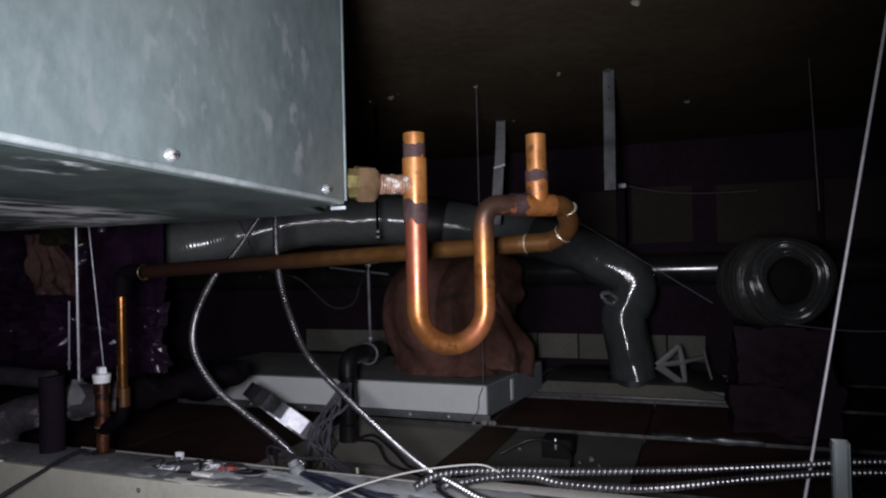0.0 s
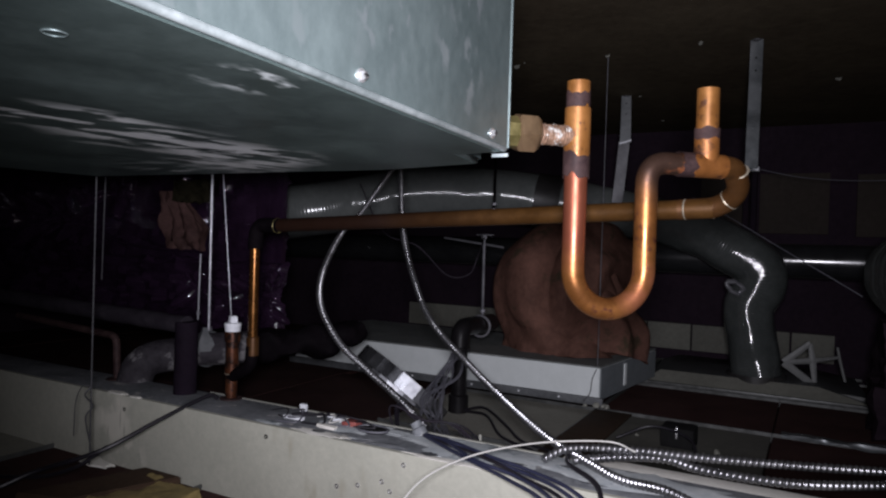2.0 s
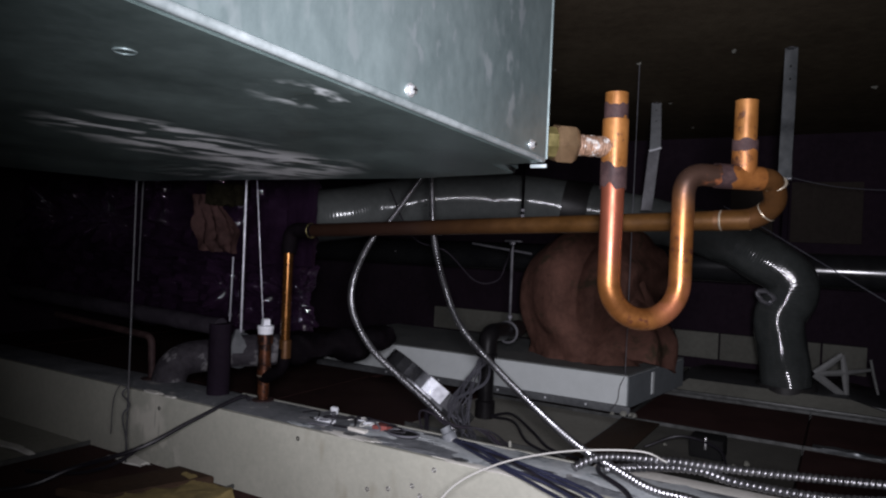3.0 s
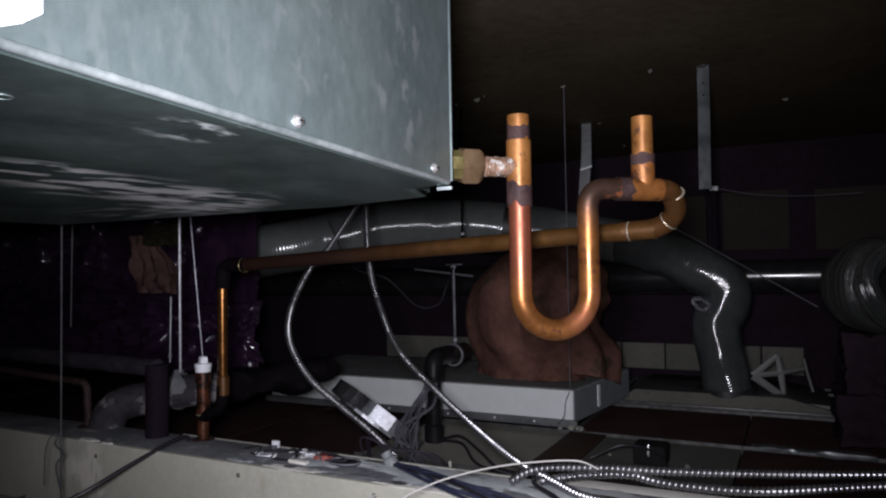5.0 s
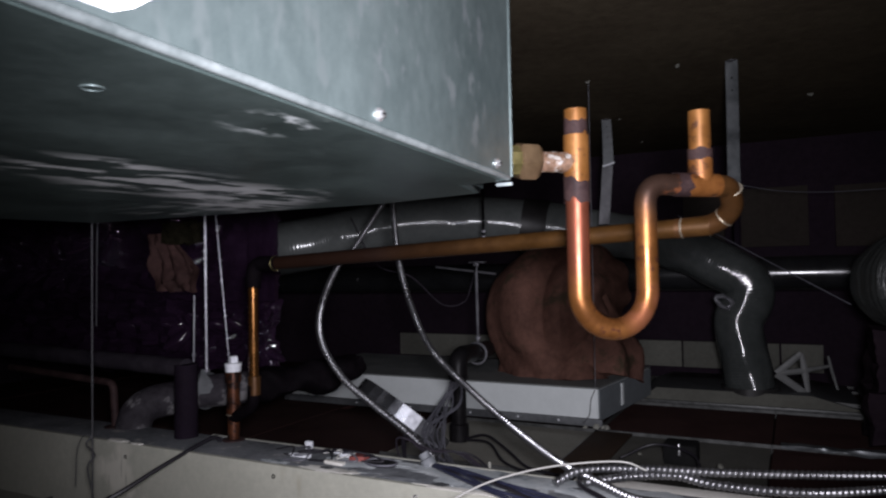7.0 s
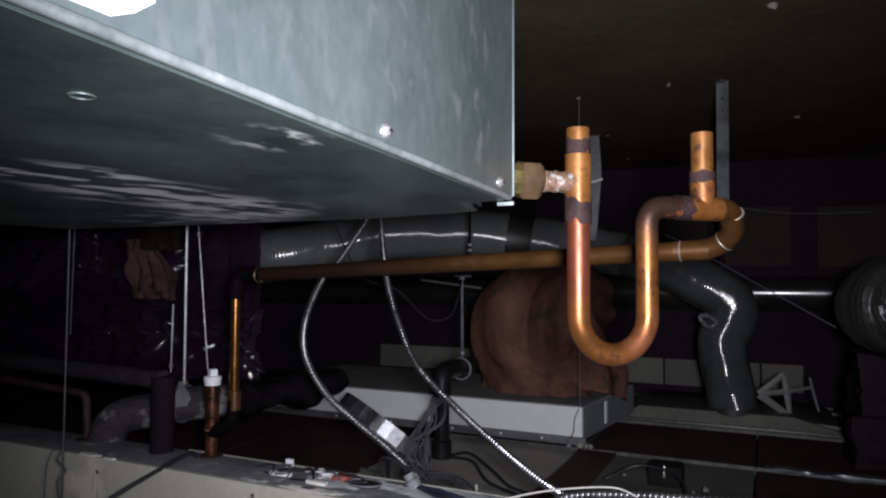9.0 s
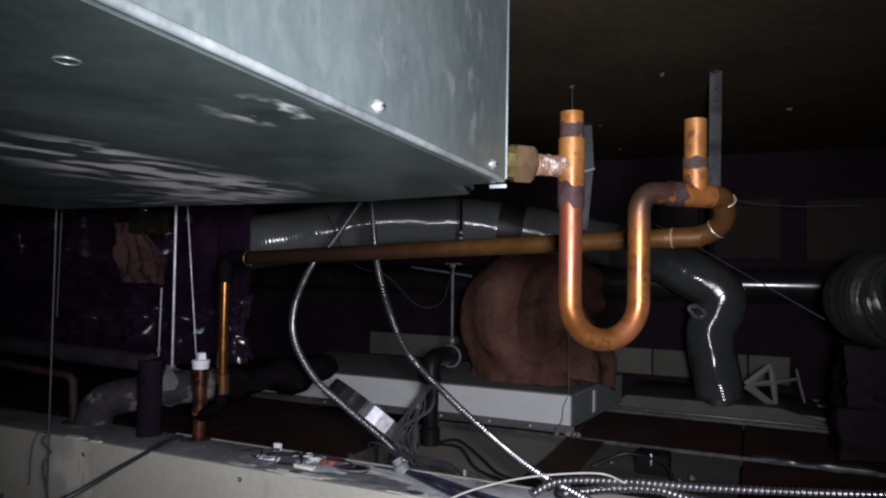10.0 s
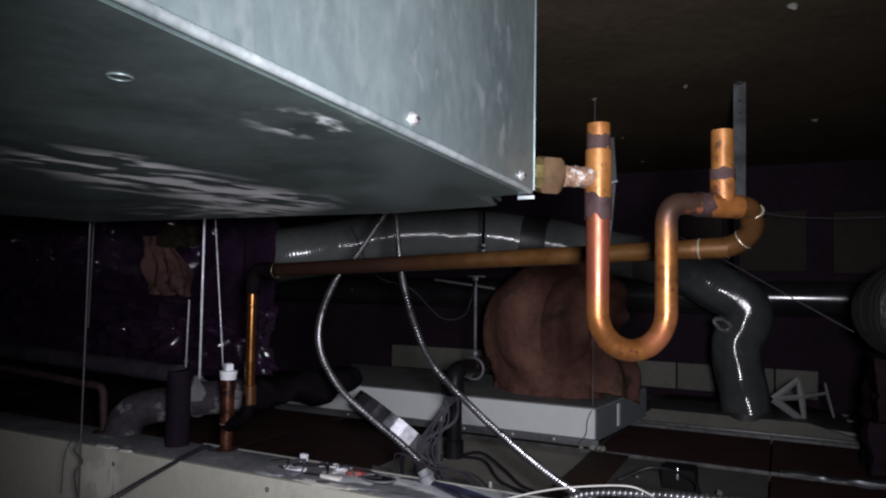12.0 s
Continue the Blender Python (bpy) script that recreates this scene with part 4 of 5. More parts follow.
# slotted stud at the bulkhead end
stud = thing("metal_stud", W(0.27, 1.64, 0.30), "short upright galvanised channel beside the armoured conduits", "stud")
part("web", block(0.252, 0.283, 1.640, 1.6415, 0.15, 0.425, 0.0004), M_GALV, stud)
part("flange", block(0.252, 0.2535, 1.61, 1.640, 0.15, 0.425, 0.0004), M_GALV, stud)
part("flange", block(0.2815, 0.283, 1.61, 1.640, 0.15, 0.425, 0.0004), M_GALV, stud)

# ---- pipes standing and lying at the back ----
vent = thing("drain_stack", (-0.39, 2.556, 0.15), "black plastic drain stack with an elbow", "pipe")
part("pipe", sweep([(-0.391, 2.556, 0.15 + 0.06 * i) for i in range(5)], 0.0285, 24), M_ABS, vent)
part("hub", turned((-0.391, 2.556, 0.148), (0, 0, 1), [(0, 0.036), (0.06, 0.036), (0.065, 0.030)], 24), M_ABS, vent)
part("elbow", sweep(bend([(-0.391, 2.556, 0.37), (-0.391, 2.565, 0.455), (-0.33, 2.72, 0.452), (-0.30, 2.80, 0.452)], 0.055, 12), 0.034, 24), M_ABS, vent)
part("rim", turned((-0.391, 2.556, 0.372), (0, 0, 1), [(0, 0.030), (0.002, 0.0375), (0.012, 0.0375), (0.014, 0.034)], 24), M_ABS, vent)
ring = solo("pipe_ring", sweep([Vector((-0.333, 2.70, 0.447)) + Vector((0.94, -0.34, 0)) * (0.040 * math.cos(a)) + Vector((0, 0, 0.040 * math.sin(a))) for a in [2 * math.pi * i / 28 for i in range(29)]], 0.005, 8, False), M_ROD, (-0.333, 2.70, 0.41), "steel ring clamp round the black drain elbow", "clamp")

foam = thing("insulated_pipe", (-1.067, 1.84, 0.326), "black foam-insulated pipe rising from the bulkhead", "pipe")
part("riser", rough_form(sweep([(-1.067, 1.84, 0.326 + 0.02 * i) for i in range(11)], 0.031, 22), 0.002, 30), M_FOAM, foam)
part("arm", rough_form(sweep([Vector((-1.067, 1.84, 0.515)).lerp(Vector((-2.2, 2.32, 0.53)), i / 20) for i in range(21)], 0.025, 20), 0.003, 25), M_GREYPIPE, foam, "dusty dark foam arm")
grey = thing("jacketed_pipe", (-1.2, 2.03, 0.34), "grey jacketed pipe hung in a clevis, black at one end", "pipe")
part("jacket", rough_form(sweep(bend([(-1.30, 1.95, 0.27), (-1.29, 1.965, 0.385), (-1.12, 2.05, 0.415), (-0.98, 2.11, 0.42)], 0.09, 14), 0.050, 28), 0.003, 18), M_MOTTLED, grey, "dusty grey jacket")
part("wrap", rough_form(sweep(spline([(-0.99, 2.106, 0.42), (-0.88, 2.155, 0.43), (-0.77, 2.20, 0.445), (-0.71, 2.23, 0.46), (-0.69, 2.27, 0.47)], 10), lambda s, a: 0.050 + 0.005 * math.sin(4 * s * 9) - (0.03 if s > 0.33 else 0), 28), 0.018, 17, 3.0), M_NEARBLACK, grey, "black foam wrap")
stubp = thing("copper_stub", (-1.352, 1.95, 0.326), "dull copper stub bending out of the bulkhead", "pipe")
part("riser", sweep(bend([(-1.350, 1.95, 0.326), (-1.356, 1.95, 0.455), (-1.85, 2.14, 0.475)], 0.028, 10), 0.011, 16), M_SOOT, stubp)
part("escutcheon", turned((-1.350, 1.95, 0.325), (0, 0, 1), [(0, 0.032), (0.003, 0.032), (0.006, 0.014)], 20), M_SOOT, stubp)

# ---- black plastic-wrapped plenum at the back, with torn insulation ----
plen = thing("wrapped_plenum", W(-2.8, 2.6, 0.4), "big plenum wrapped in crumpled glossy black plastic", "plenum")


def crumple(u0, u1, v0, v1, z0, z1, n, amount, seed):
    """A box of many faces whose skin is creased."""
    bm = bmesh.new()
    bmesh.ops.create_cube(bm, size=1)
    bmesh.ops.subdivide_edges(bm, edges=bm.edges[:], cuts=n, use_grid_fill=True)
    off = Vector((seed, -seed, seed * 0.3))
    for w in bm.verts:
        p = W(u0 + (u1 - u0) * (w.co.x + 0.5), v0 + (v1 - v0) * (w.co.y + 0.5), z0 + (z1 - z0) * (w.co.z + 0.5))
        ridge = abs(noise.noise(p * 7 + off)) + 0.6 * abs(noise.noise(p * 15 + off)) + 0.35 * abs(noise.noise(p * 33 + off))
        d = Vector((w.co.x, w.co.y, w.co.z)).normalized()
        w.co = p + (AX * d.x + BX * d.y + Vector((0, 0, d.z))) * (amount * (ridge - 0.5))
    out = [w.co.copy() for w in bm.verts], [tuple(w.index for w in f.verts) for f in bm.faces]
    bm.free()
    return out


part("core", block(-4.2, -2.62, 2.24, 2.62, 0.42, 1.44, 0.01), M_VINYL, plen)
part("wrap", crumple(-4.2, -2.05, 2.19, 2.25, 0.62, 1.44, 60, 0.07, 1.0), M_VINYL, plen, "crumpled black plastic")
part("lower_wrap", crumple(-4.2, -2.0, 2.12, 2.21, 0.36, 0.66, 56, 0.08, 4.0), M_VINYL, plen, "crumpled black plastic")
part("corner_flap", crumple(-2.09, -1.955, 2.13, 2.155, 0.66, 1.44, 26, 0.012, 6.0), M_VINYL, plen, "flat black flap")
# bunched plastic where the wrap is gathered
for u0, u1, z0, z1, sd in ((-4.05, -3.65, 0.78, 0.92, 2.0), (-3.65, -3.15, 0.74, 0.90, 7.0), (-3.12, -2.92, 0.90, 1.02, 11.0), (-2.50, -2.28, 0.50, 0.58, 13.0), (-2.24, -2.02, 0.42, 0.62, 17.0)):
    part("gather", crumple(u0, u1, 2.11, 2.18, z0, z1, 30, 0.22, sd), M_VINYL, plen, "bunched black plastic")
part("tape_seam", sweep(spline([W(-3.5, 2.15, 0.755), W(-3.1, 2.14, 0.735), W(-2.75, 2.135, 0.70), W(-2.4, 2.14, 0.695)], 8), 0.005, 8), M_VINYL, plen, "drawn tape edge")


def torn_sheet():
    """A hanging sheet with two upright folds, cut back at the top."""
    verts, faces = [], []
    nu, nz = 26, 16
    for layer in (0, 1):
        for j in range(nz + 1):
            t = j / nz
            z = 0.700 + 0.255 * t
            u0 = -2.635 - 0.045 * t + 0.012 * noise.noise(Vector((0, t * 4, 1)))
            u1 = -2.375 - 0.145 * max(0.0, t - 0.35) / 0.65 + 0.015 * noise.noise(Vector((3, t * 5, 1)))
            for i in range(nu + 1):
                s = i / nu
                f = 0.022 * abs(math.sin(math.pi * (3.4 * s + 0.5 * t + 0.3 * math.sin(5 * t)))) + 0.030 * noise.noise(Vector((s * 4, t * 3, 2))) + 0.010 * noise.noise(Vector((s * 13, t * 9, 4)))
                verts.append(W(u0 + (u1 - u0) * s, 2.14 - f + 0.008 * layer, z + 0.012 * noise.noise(Vector((s * 6, 0, 5))) * (1 - t)))
    m = (nu + 1) * (nz + 1)
    for j in range(nz):
        for i in range(nu):
            a = j * (nu + 1) + i
            faces.append((a, a + 1, a + nu + 2, a + nu + 1))
            faces.append((m + a + nu + 1, m + a + nu + 2, m + a + 1, m + a))
    return verts, faces


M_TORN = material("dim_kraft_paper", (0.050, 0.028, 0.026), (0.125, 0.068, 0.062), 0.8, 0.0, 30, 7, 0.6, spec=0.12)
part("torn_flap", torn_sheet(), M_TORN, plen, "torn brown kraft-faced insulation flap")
part("wool", rough_form(crumple(-2.56, -2.36, 2.09, 2.15, 0.90, 1.00, 14, 0.03, 27.0), 0.014, 16, 4.0), M_WOOL, plen, "dim olive glass wool")

# ---- flexible duct coil at the far side ----
coil = thing("duct_coil", W(0.25, 2.72, 0.50), "open end of a black wire-ribbed flexible duct", "air duct")
CC = W(0.262, 2.66, 0.705)
cax = Vector((-0.33, -0.94, 0.02)).normalized()
cs = cax.cross(Vector((0, 0, 1))).normalized()
ct = cs.cross(cax)
CM = CC - cs * 0.030
lip = [CM + cs * ((0.106 + 0.005 * math.sin(3 * a)) * math.cos(a)) + ct * (0.118 * math.sin(a)) + cax * (0.022 * math.cos(2 * a + 0.5)) for a in [2 * math.pi * i / 180 for i in range(181)]]
part("lip", sweep(lip, lambda s, a: 0.036 + 0.0016 * math.cos(15 * a + 2 * math.sin(9 * s)) + 0.007 * noise.noise(Vector((s * 7, math.cos(a), math.sin(a)))), 78, False), M_FILM, coil, "rolled wrinkled black film lip")
throat = resample(spline([CM + cax * 0.004, CM - cax * 0.12 + cs * 0.010, CM - cax * 0.30 + cs * 0.03], 30), 0.003)
part("throat", sweep(throat, lambda s, a: 0.088 - 0.04 * s + 0.002 * math.sin(2 * math.pi * s / 0.018) + 0.004 * noise.noise(Vector((s * 12, math.cos(a) * 3, math.sin(a) * 3))), 56, False), M_COIL, coil, "ribbed inside of the duct")
trunk = resample(spline([CM + cax * 0.005, CM - cax * 0.05 + cs * 0.022, CC - cax * 0.11 + cs * 0.022, CC - cax * 0.20 + cs * 0.030, CC - cax * 0.45 + cs * 0.0, CC - cax * 0.9 - cs * 0.08, CC - cax * 1.35 - cs * 0.16], 30), 0.0022)
part("body", sweep(trunk, lambda s, a: 0.120 + 0.046 * math.sin(min(1, s / 0.15) * math.pi / 2) + 0.0016 * math.sin(2 * math.pi * s / 0.012 + 0.8 * math.sin(2 * a)) + 0.007 * noise.noise(Vector((s * 6, math.cos(a) * 2.2, math.sin(a) * 2.2))), 72, False), M_FILM, coil, "glossy black ribbed duct body")
part("liner", sweep([CM - cax * 0.26 + cs * 0.025, CM - cax * 0.32 + cs * 0.03], 0.10, 32, True), M_DARKHOLE, coil, "dark duct throat")
# support added to hold the coil, its plum colour painting the darkness below
rest = thing("duct_support", W(0.26, 2.8, 0.15), "added support bundle under the duct coil, coloured like the darkness there", "insulation")
part("lower_batt", crumple(0.10, 0.46, 2.72, 3.05, 0.15, 0.33, 12, 0.05, 12.0), M_SUPPORT, rest)
part("upper_batt", crumple(0.12, 0.44, 2.73, 3.04, 0.315, 0.54, 12, 0.05, 19.0), M_SUPPORT, rest)

# ---- cast bracket, bolt box, cord, small box ----
brk = thing("angle_bracket", (1.02, 3.25, 0.17), "grey pressed-metal triangular bracket", "bracket")


def flat_bar(p, q, w0, w1, deep=0.006):
    """A flat bar from p to q in the bracket's upright plane, w0 wide at p and w1 at q, with a raised middle rib."""
    p, q = Vector(p), Vector(q)
    d = (q - p).normalized()
    back = Vector((0.15, 0.98, 0)).normalized()
    side = d.cross(back).normalized()
    verts, faces = [], []
    for c, w in ((p, w0), (q, w1)):
        for k, h in ((-1, 0), (-0.35, -0.004), (0.35, -0.004), (1, 0), (1, deep), (-1, deep)):
            verts.append(c + side * (k * w / 2) + back * h)
    for k in range(6):
        faces.append((k, (k + 1) % 6, 6 + (k + 1) % 6, 6 + k))
    faces += [tuple(range(6))[::-1], tuple(range(6, 12))]
    return verts, faces


apex, upper, lower, hub = (0.945, 3.25, 0.287), (1.050, 3.25, 0.376), (1.075, 3.25, 0.190), (1.062, 3.25, 0.300)
for p, q, w0, w1 in ((apex, upper, 0.030, 0.022), (apex, lower, 0.034, 0.026), (upper, hub, 0.016, 0.028), (hub, lower, 0.028, 0.016), (apex, hub, 0.020, 0.026), (hub, (1.170, 3.262, 0.318), 0.020, 0.012), ((1.165, 3.262, 0.362), (1.178, 3.262, 0.30), 0.010, 0.012), ((1.178, 3.262, 0.30), (1.200, 3.262, 0.215), 0.012, 0.010)):
    part("arm", flat_bar(p, q, w0, w1), M_BRACKET, brk)
part("base_bar", sweep([Vector((0.90, 3.2, 0.185)), Vector((1.1, 3.14, 0.18)), Vector((1.42, 2.98, 0.165))], 0.012, 6), M_BRACKET, brk, "grey flat bar")
bb = thing("junction_box", W(-0.456, 2.35, 0.135), "small black box with a bright bolt", "junction box")
part("body", block(-0.508, -0.405, 2.305, 2.40, 0.135, 0.200, 0.008), M_DARKHOLE, bb)
part("bolt", turned(W(-0.456, 2.297, 0.170), (0, 0, 1), [(0, 0.004), (0.035, 0.004), (0.037, 0.003)], 10), M_STEEL_SCREW, bb, "bright bolt")
wallbox = solo("wall_box", block(0.98, 1.10, 3.30, 3.36, 1.13, 1.28, 0.006), M_HOUSING, W(1.04, 3.33, 1.13), "small dusty metal box on the far side", "electrical box")
solo("cord", sweep(spline([(0.50, 3.03, 0.98), (0.605, 3.0, 0.922), (0.75, 2.7, 0.78), (0.897, 2.4, 0.638)], 12), 0.0020, 6), M_GREYWIRE, (0.9, 2.4, 0.64), "thin grey cord slung across the void", "cord")
solo("cord", sweep(spline([(0.877, 3.48, 1.153), (1.05, 3.45, 1.115), (1.25, 3.42, 1.10), (1.5, 3.4, 1.105)], 12), 0.0018, 6), M_GREYWIRE, (0.88, 3.48, 1.15), "thin sagging grey cord", "cord")
solo("cord", sweep(spline([(1.136, 2.43, 0.56), (1.25, 2.22, 0.555), (1.38, 2.15, 0.56), (1.55, 2.05, 0.58)], 12), 0.0018, 6), M_GREYWIRE, (1.14, 2.28, 0.57), "thin grey cord under the duct coil", "cord")
post = solo("dark_post", block(-0.362, -0.338, 3.54, 3.58, 0.86, 1.14, 0.003), M_FOAM, W(-0.35, 3.56, 0.9), "dark post with a pale cap", "post")
part("cap", block(-0.370, -0.330, 3.53, 3.585, 1.14, 1.162, 0.006), M_PVC, post, "pale cap")
solo("cable", sweep(spline([(-0.80, 2.6, 0.98), (-0.68, 2.5, 0.80), (-0.55, 2.5, 0.75), (-0.44, 2.5, 0.65), (-0.36, 2.5, 0.655), (-0.33, 2.5, 0.72), (-0.334, 2.76, 0.79)], 12), 0.0026, 6), M_GREYPIPE, (-0.4, 2.5, 0.65), "thin grey cable hanging in a loop", "cable")

# fasteners and lumps on the deck
for k, (x, y, s) in enumerate(((0.414, 2.553, 0.016), (-0.327, 2.909, 0.011), (-0.231, 2.839, 0.016), (0.32, 3.425, 0.010), (1.065, 3.087, 0.015), (0.522, 4.071, 0.012), (0.517, 1.85, 0.018), (0.11, 2.702, 0.013), (-0.20, 2.80, 0.009))):
    geo = rough_form(turned((x, y, DECK + 0.002), (0.3, 0.2, -1), [(0, s * 0.85), (s * 0.4, s * 0.7), (s * 0.8, s * 0.3)], 9), s * 0.55, 70, k)
    solo("deck_lump", geo, M_FARBOARD, (x, y, DECK), "small pale lump of fixing stuck to the deck", "fixing", "deck lumps")

# ---- bent sheet-metal collar standing behind the bulkhead ----
col = thing("sheet_metal_collar", (-0.58, 2.36, 0.19), "shiny bent sheet-metal duct collar lying on the tiles", "duct collar")
ax = Vector((0.46, 0.30, 0.62)).normalized()
dn = Vector((0.86, 0.0, -0.50))
dn = (dn - ax * dn.dot(ax)).normalized()
bn = ax.cross(dn)
verts, faces = [], []
ns = 27
jit = random.Random(8)
for i in range(ns + 1):
    a = math.pi * 2 * (i + jit.uniform(-0.25, 0.25)) / ns
    c = Vector((-0.575, 2.42, 0.265)) + dn * (0.185 * math.cos(a)) + bn * (0.105 * math.sin(a))
    for h, th in ((-0.026, 0), (0.026, 0), (0.026, -0.0012), (-0.026, -0.0012)):
        verts.append(c + ax * h + (dn * math.cos(a) + bn * math.sin(a)) * th)
for i in range(ns):
    for k in range(4):
        faces.append((4 * i + k, 4 * i + (k + 1) % 4, 4 * i + 4 + (k + 1) % 4, 4 * i + 4 + k))
part("band", (verts, faces), M_GALV_BRIGHT, col, sharp=4)

# ---- cables and scraps on the bulkhead ----
rng = random.Random(4)


def wire(pts, r, mat, label, name="cable", group="cables on the bulkhead"):
    return solo(name, sweep(spline(pts, 10), r, 8), mat, pts[0], label, "cable", group)


for i in range(11):
    j = [rng.uniform(-0.024, 0.024) for _ in range(8)]
    wire([(-0.39 + j[0], 2.50, 0.37), (-0.41 + j[1] * 2, 2.42 + j[2], 0.30), (-0.44 + 2.5 * j[3], 2.30 + j[4], 0.24 + j[5]), (-0.43 + 3 * j[6], 2.12 + j[7] * 3, 0.18), (-0.36 + 6 * j[1], 1.95 + 5 * j[2], 0.165)], 0.0029, M_GREYWIRE, "grey cable of a bundle beside the drain stack")
for i in range(4):
    j = [rng.uniform(-0.02, 0.02) for _ in range(6)]
    wire([W(-0.98 + j[0], 1.50, 0.25), W(-0.95 + j[1], 1.44 + j[2], 0.36 + abs(j[3])), W(-0.88 + j[4], 1.42, 0.355), W(-0.80 + j[5], 1.46, 0.34), W(-0.70 + j[0], 1.52, 0.22)], 0.0024, M_GREYPIPE if i % 2 else M_BLACKWIRE, "tangled thin cable over the bulkhead edge")
for i, m in enumerate((M_BLUE, M_BLUE, M_BLACKWIRE, M_BLUE, M_BLUE)):
    k = i - 2
    s = rng.uniform(-0.006, 0.006)
    wire([W(-0.845, 1.375 + 0.003 * k, 0.337), W(-0.76 + 0.004 * k, 1.322 + 0.006 * k + s, 0.345 + 0.004 * (i % 2)), W(-0.655 + 0.006 * k, 1.265 + 0.011 * k - s, 0.345 + 0.003 * (i % 3)), W(-0.55 + 0.008 * k, 1.225 + 0.014 * k + s, 0.343), W(-0.455 + 0.010 * k, 1.17 + 0.016 * k, 0.338), W(-0.33 + 0.012 * k, 1.07 + 0.018 * k, 0.30), W(-0.22, 0.97, 0.24)], 0.0035, m, "dark blue cable running over the bulkhead" if m is M_BLUE else "black cable running over the bulkhead")
wire([W(-0.66, 0.93, 0.33), W(-0.668, 1.05, 0.362), W(-0.645, 1.16, 0.375), W(-0.60, 1.255, 0.38), W(-0.533, 1.34, 0.382), W(-0.437, 1.405, 0.382), W(-0.385, 1.40, 0.372)], 0.0017, M_WHITEWIRE, "white cable looping across the conduits")
wire([W(-0.52, 1.42, 0.345), W(-0.50, 1.34, 0.345), W(-0.42, 1.26, 0.34), W(-0.38, 1.16, 0.30)], 0.0048, M_BLACKWIRE, "black cable beside the armoured conduits")
wire([W(-1.475, 1.36, 0.335), W(-1.481, 1.329, 0.345), W(-1.506, 1.196, 0.305), W(-1.549, 1.077, 0.255), W(-1.672, 0.994, 0.205), W(-1.737, 0.90, 0.17), W(-1.9, 0.75, 0.165)], 0.0056, M_BLACKWIRE, "black cable slanting down from the bulkhead")
wire([W(-1.549, 1.09, 0.26), W(-1.60, 1.05, 0.215), W(-1.70, 1.02, 0.18), W(-1.85, 0.98, 0.165)], 0.0045, M_BLACKWIRE, "second black cable branching onto the tiles")
wire([(-0.36, 2.52, 0.165), (-0.28, 2.42, 0.20), (-0.20, 2.28, 0.185), (-0.14, 2.16, 0.17), (-0.05, 2.10, 0.165)], 0.0045, M_BLACKWIRE, "thin black cable on the tiles")
wire([(-0.36, 2.50, 0.165), (-0.27, 2.38, 0.185), (-0.21, 2.22, 0.165), (-0.10, 2.08, 0.165)], 0.0045, M_BLACKWIRE, "thin black cable on the tiles")
wire([W(-0.62, 2.2, 0.17), W(-0.52, 2.25, 0.21), W(-0.40, 2.20, 0.20), W(-0.36, 2.05, 0.17)], 0.004, M_BLACKWIRE, "thin black cable arched over the tiles")

for k, (u, v, du, dv, h, m, lab) in enumerate(((-1.215, 1.40, 0.016, 0.014, 0.022, M_PVC, "small white wire connector"), (-1.19, 1.335, 0.06, 0.012, 0.008, M_PVC, "white plastic strip scrap"),
                                         (-1.075, 1.318, 0.05, 0.014, 0.008, M_PAPER, "white scrap on the ledge"), (-1.09, 1.385, 0.03, 0.02, 0.009, M_PVC, "white plastic clip scrap"),
                                         (-1.045, 1.375, 0.04, 0.03, 0.010, M_RED, "faded red plastic scrap"), (-1.12, 1.40, 0.03, 0.012, 0.006, M_PVC, "white scrap on the ledge"), (-0.735, 1.435, 0.006, 0.006, 0.016, M_PALE, "small white plastic wall anchor"))):
    solo("scrap", rough_form(block(u - du / 2, u + du / 2, v - dv / 2, v + dv / 2, 0.327, 0.327 + h, min(du, dv, h) * 0.25), 0.003, 50, k), m, W(u, v, 0.327), lab, "scrap", "scraps on the ledge")
for k in range(4):
    u = -1.22 + 0.06 * k
    wire([W(u, 1.40 - 0.01 * k, 0.335), W(u + 0.04, 1.36, 0.345), W(u + 0.07, 1.30 + 0.02 * k, 0.335), W(u + 0.02, 1.285 + 0.02 * k, 0.334)], 0.0022, M_BLACKWIRE if k % 2 else M_GREYWIRE, "thin loose wire end on the ledge")
for k in range(5):
    q = [rng.uniform(-1, 1) for _ in range(8)]
    u, v = -1.28 + 0.045 * k, 1.36
    wire([W(u, v + 0.03 * q[0], 0.334), W(u + 0.03 + 0.02 * q[1], v + 0.05 * q[2], 0.341 + 0.006 * abs(q[3])), W(u + 0.08 + 0.02 * q[4], v + 0.045 * q[5], 0.336), W(u + 0.05 + 0.03 * q[6], v + 0.06 * q[7], 0.333)], 0.0016 + 0.0006 * (k % 3), (M_BLACKWIRE, M_GREYWIRE, M_BLACKWIRE, M_WHITEWIRE)[k % 4], "thin loose wire curled on the ledge")
knock = thing("cable_hole", W(-0.977, 1.365, 0.327), "oval cable hole with a grey plastic rim", "grommet")
part("rim", sweep([W(-0.977 + 0.040 * math.cos(a), 1.362 + 0.026 * math.sin(a), 0.3315) for a in [2 * math.pi * i / 28 for i in range(29)]], 0.0026, 8, False), M_GREYWIRE, knock)
ring_pts = [W(-0.977 + 0.039 * math.cos(a), 1.362 + 0.025 * math.sin(a), 0) for a in [2 * math.pi * i / 28 for i in range(28)]]
part("hole", prism(ring_pts, 0.3265, 0.3318), M_DARKHOLE, knock, "dark hole")
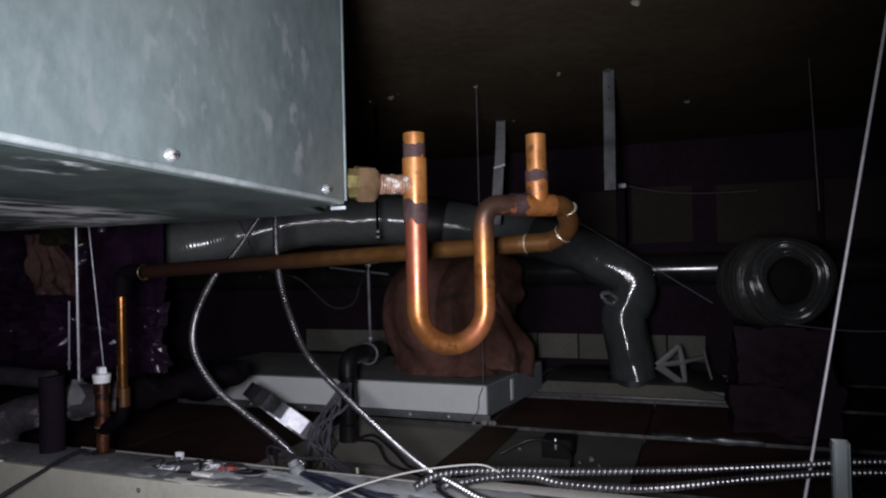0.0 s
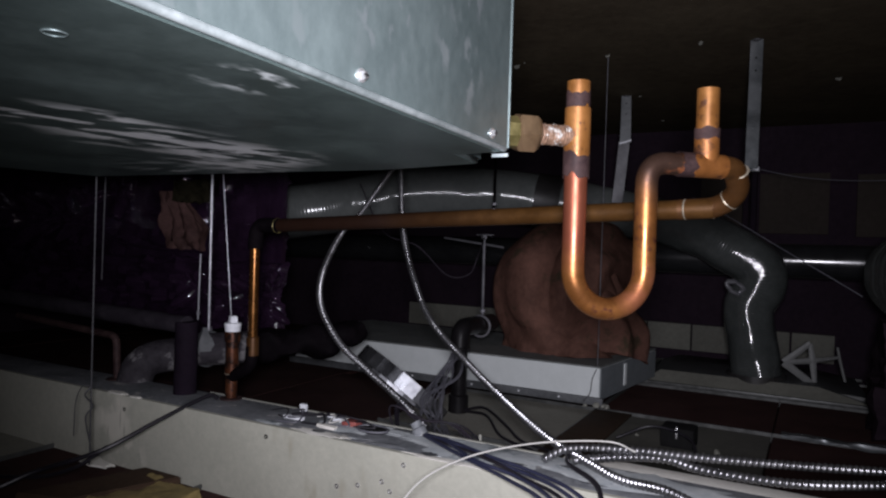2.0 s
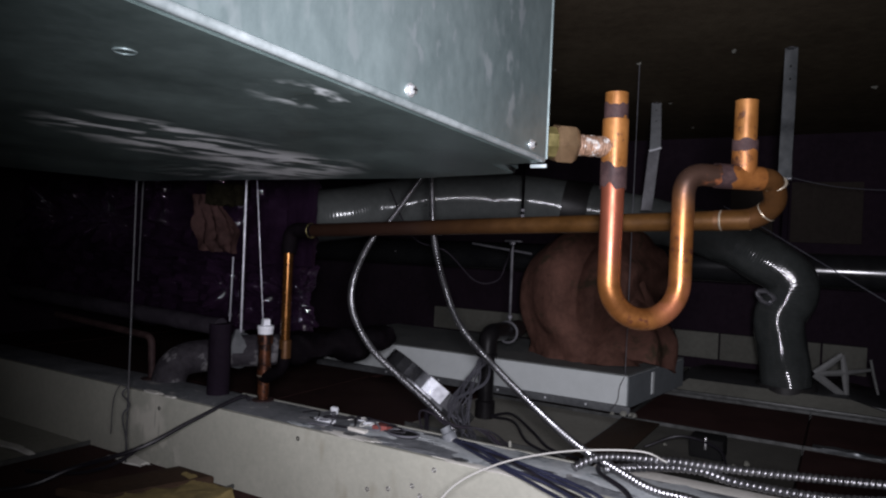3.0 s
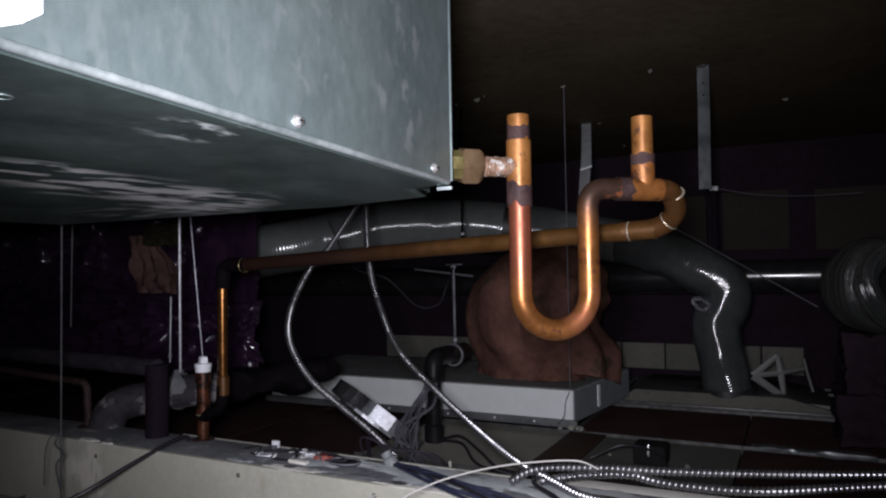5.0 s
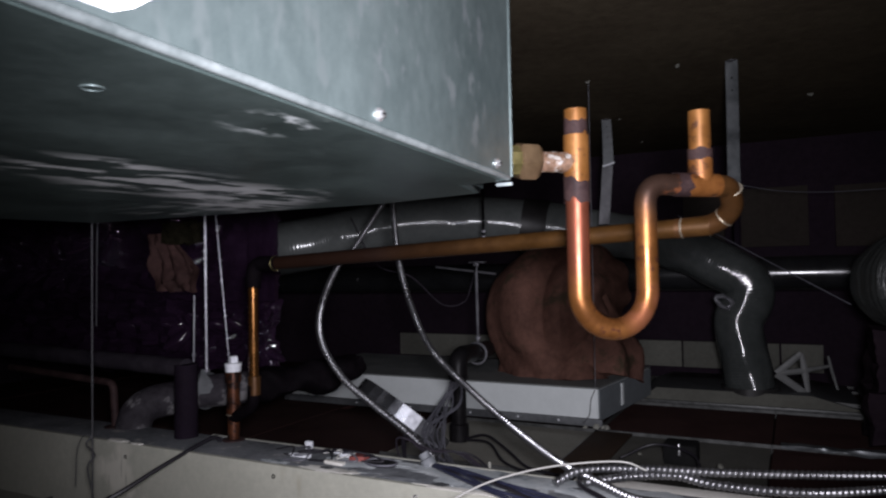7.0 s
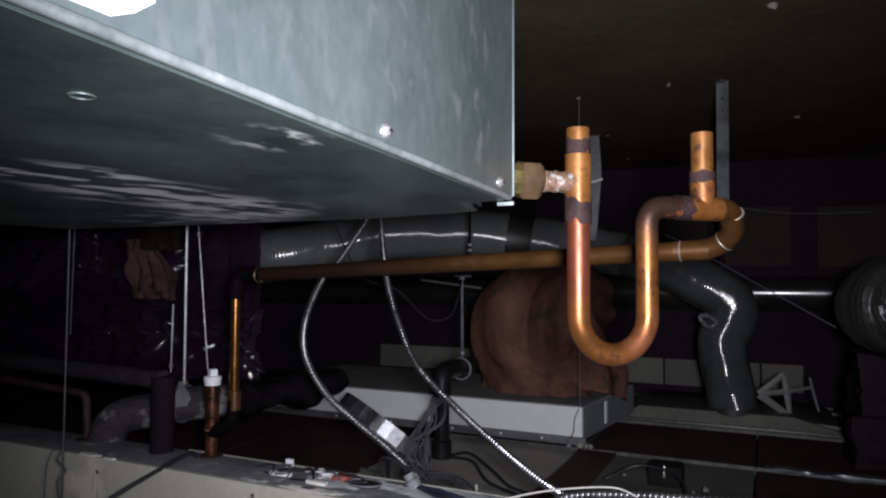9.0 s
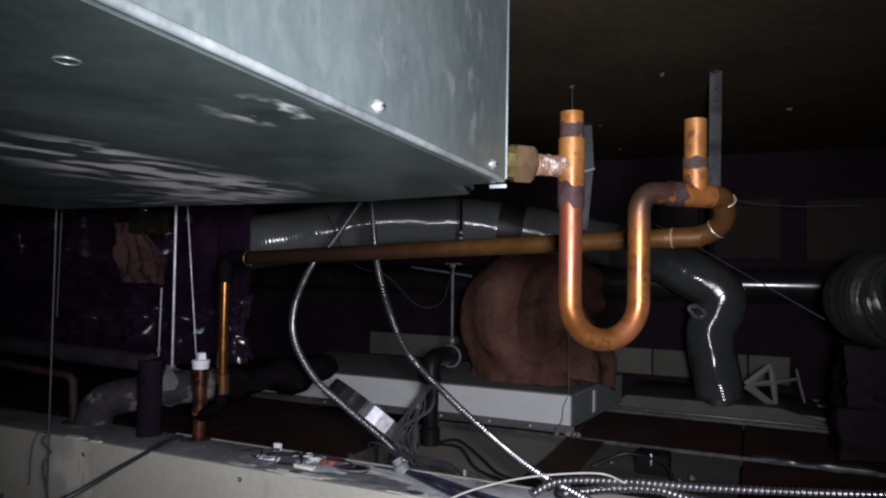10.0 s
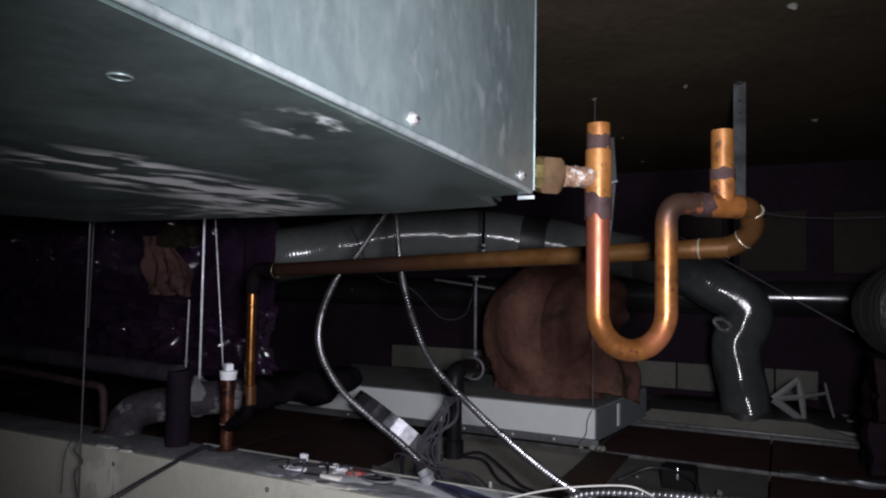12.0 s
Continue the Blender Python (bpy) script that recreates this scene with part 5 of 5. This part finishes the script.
con = solo("conduit_connector", turned(W(-0.868, 1.40, 0.325), Vector((-0.3, 0.1, 0.5)), [(0, 0.017), (0.018, 0.017), (0.020, 0.013), (0.034, 0.013)], 16), M_LEDGE, W(-0.868, 1.40, 0.325), "dusty conduit connector in the ledge", "connector")

# ---- lower side in front of the bulkhead ----
solo("insulation_batt", rough_form(crumple(-1.50, -1.31, 0.95, 1.17, 0.150, 0.180, 18, 0.02, 15.0), 0.012, 14, 3.0), M_YELLOW, W(-1.5, 1.05, 0.155), "yellow-brown glass wool scrap on the tiles", "insulation")
solo("wood_scrap", prism([W(-1.64, 0.93, 0), W(-1.51, 0.97, 0), W(-1.42, 1.20, 0), W(-1.55, 1.20, 0)], 0.163, 0.182, 0.003), M_BROWN, W(-1.5, 1.2, 0.155), "brown board offcut against the bulkhead", "offcut")
solo("dust_sheet", rough_form(smear(-1.84, -1.66, 1.175, 1.222, 0.157, 0.004, 31), 0.006, 20), M_PAPER, W(-1.8, 1.18, 0.156), "torn pale paper on the tiles", "paper scrap")
solo("paper_scrap", rough_form(smear(-2.24, -1.98, 1.055, 1.085, 0.157, 0.004, 33), 0.006, 20), M_PAPER, W(-2.1, 1.06, 0.156), "torn pale paper strip on the tiles", "paper scrap")

solo("brown_board", block(-0.80, -0.665, 1.56, 2.60, 0.146, 0.153, 0.001), M_BROWN, W(-0.69, 2.1, 0.146), "dark brown hardboard strip lying on the tiles", "board")
solo("foil_strip", crumple(-0.17, 0.20, 2.60, 2.635, 0.148, 0.160, 22, 0.016, 21.0), M_GALV_DULL, W(0.0, 2.62, 0.148), "crumpled foil strip along a ceiling tee", "foil strip")

# ---- ceiling grid: tees and tiles ----
UL = [-4.47 + 0.61 * i for i in range(12)]
VL = [-1.00 + 0.61 * i for i in range(9)]


def tee(length):
    """An inverted T: flange, web and bulb, along x."""
    g = []
    for y0, y1, z0, z1 in ((-0.012, 0.012, 0, 0.0015), (-0.0008, 0.0008, 0.0015, 0.024), (-0.0035, 0.0035, 0.024, 0.032)):
        k = [Vector((x, y, z)) for x in (0, length) for y in (y0, y1) for z in (z0, z1)]
        g.append((k, [(0, 1, 3, 2), (4, 6, 7, 5), (0, 4, 5, 1), (2, 3, 7, 6), (0, 2, 6, 4), (1, 5, 7, 3)]))
    return joined(*g)


tee_mesh = mesh_of("tee_bar", tee(0.608), M_TEE, (0, 0, 0))
tile_mesh = {}
for nm, m in (("dark", M_TILE_DARK), ("grey", M_TILE_GREY), ("dim", M_TILE_DIM)):
    bm = bmesh.new()
    bmesh.ops.create_cube(bm, size=1)
    for w in bm.verts:
        w.co = Vector((w.co.x * 0.603, w.co.y * 0.603, w.co.z * 0.016))
    me = bpy.data.meshes.new("tile_" + nm)
    bm.to_mesh(me)
    bm.free()
    me.materials.append(m)
    tile_mesh[nm] = me
rng = random.Random(12)
lift = susp.location


def piece(name, me, m):
    ob = new(name, me)
    ob.parent = susp
    ob.matrix_basis = Matrix.Translation(-lift) @ m
    return ob


TZ = 0.112
for i in range(len(UL) - 1):
    for j in range(len(VL) - 1):
        cu, cv = UL[i] + 0.305, VL[j] + 0.305
        c = W(cu, cv, TZ + 0.011)
        grey_tile = (-1.5 < cu < -0.8 and 1.4 < cv < 2.6) or (cu < -1.5 and cv < 1.3 and (i + j) % 3 == 0)
        dim_tile = -0.6 < cu < -0.2 and 2 < cv < 2.7
        if -2.3 < cu < -0.8 and 2.65 < cv < 3.3:
            continue
        piece("tile", tile_mesh["grey" if grey_tile else "dim" if dim_tile else "dark"], pose(c.x, c.y, c.z + rng.uniform(0, 0.002), rng.uniform(-0.2, 0.2), rng.uniform(-0.2, 0.2), TURN + 90 * rng.randrange(4)))
for i in range(len(UL) - 1):
    for v in VL:
        if abs(v - 1.44) < 0.1 or (UL[i] < -1.9 and v > 1.5):
            continue
        p = W(UL[i], v, TZ)
        piece("tee_bar", tee_mesh, pose(p.x, p.y, p.z, 0, 0, TURN))
for j in range(len(VL) - 1):
    for u in UL:
        p = W(u, VL[j] + 0.001, TZ + 0.0005)
        if u < -1.3 and VL[j] > 1.3 or abs(u + 0.20) < 0.05 and VL[j] > 2.0:
            continue
        if -1.6 < u < -1.0 and 2.6 < VL[j] < 3.3 or -2.3 < u < -1.5 and 2.6 < VL[j] < 3.3:
            continue
        piece("tee_bar", tee_mesh, pose(p.x, p.y, p.z, 0, 0, TURN + 90))
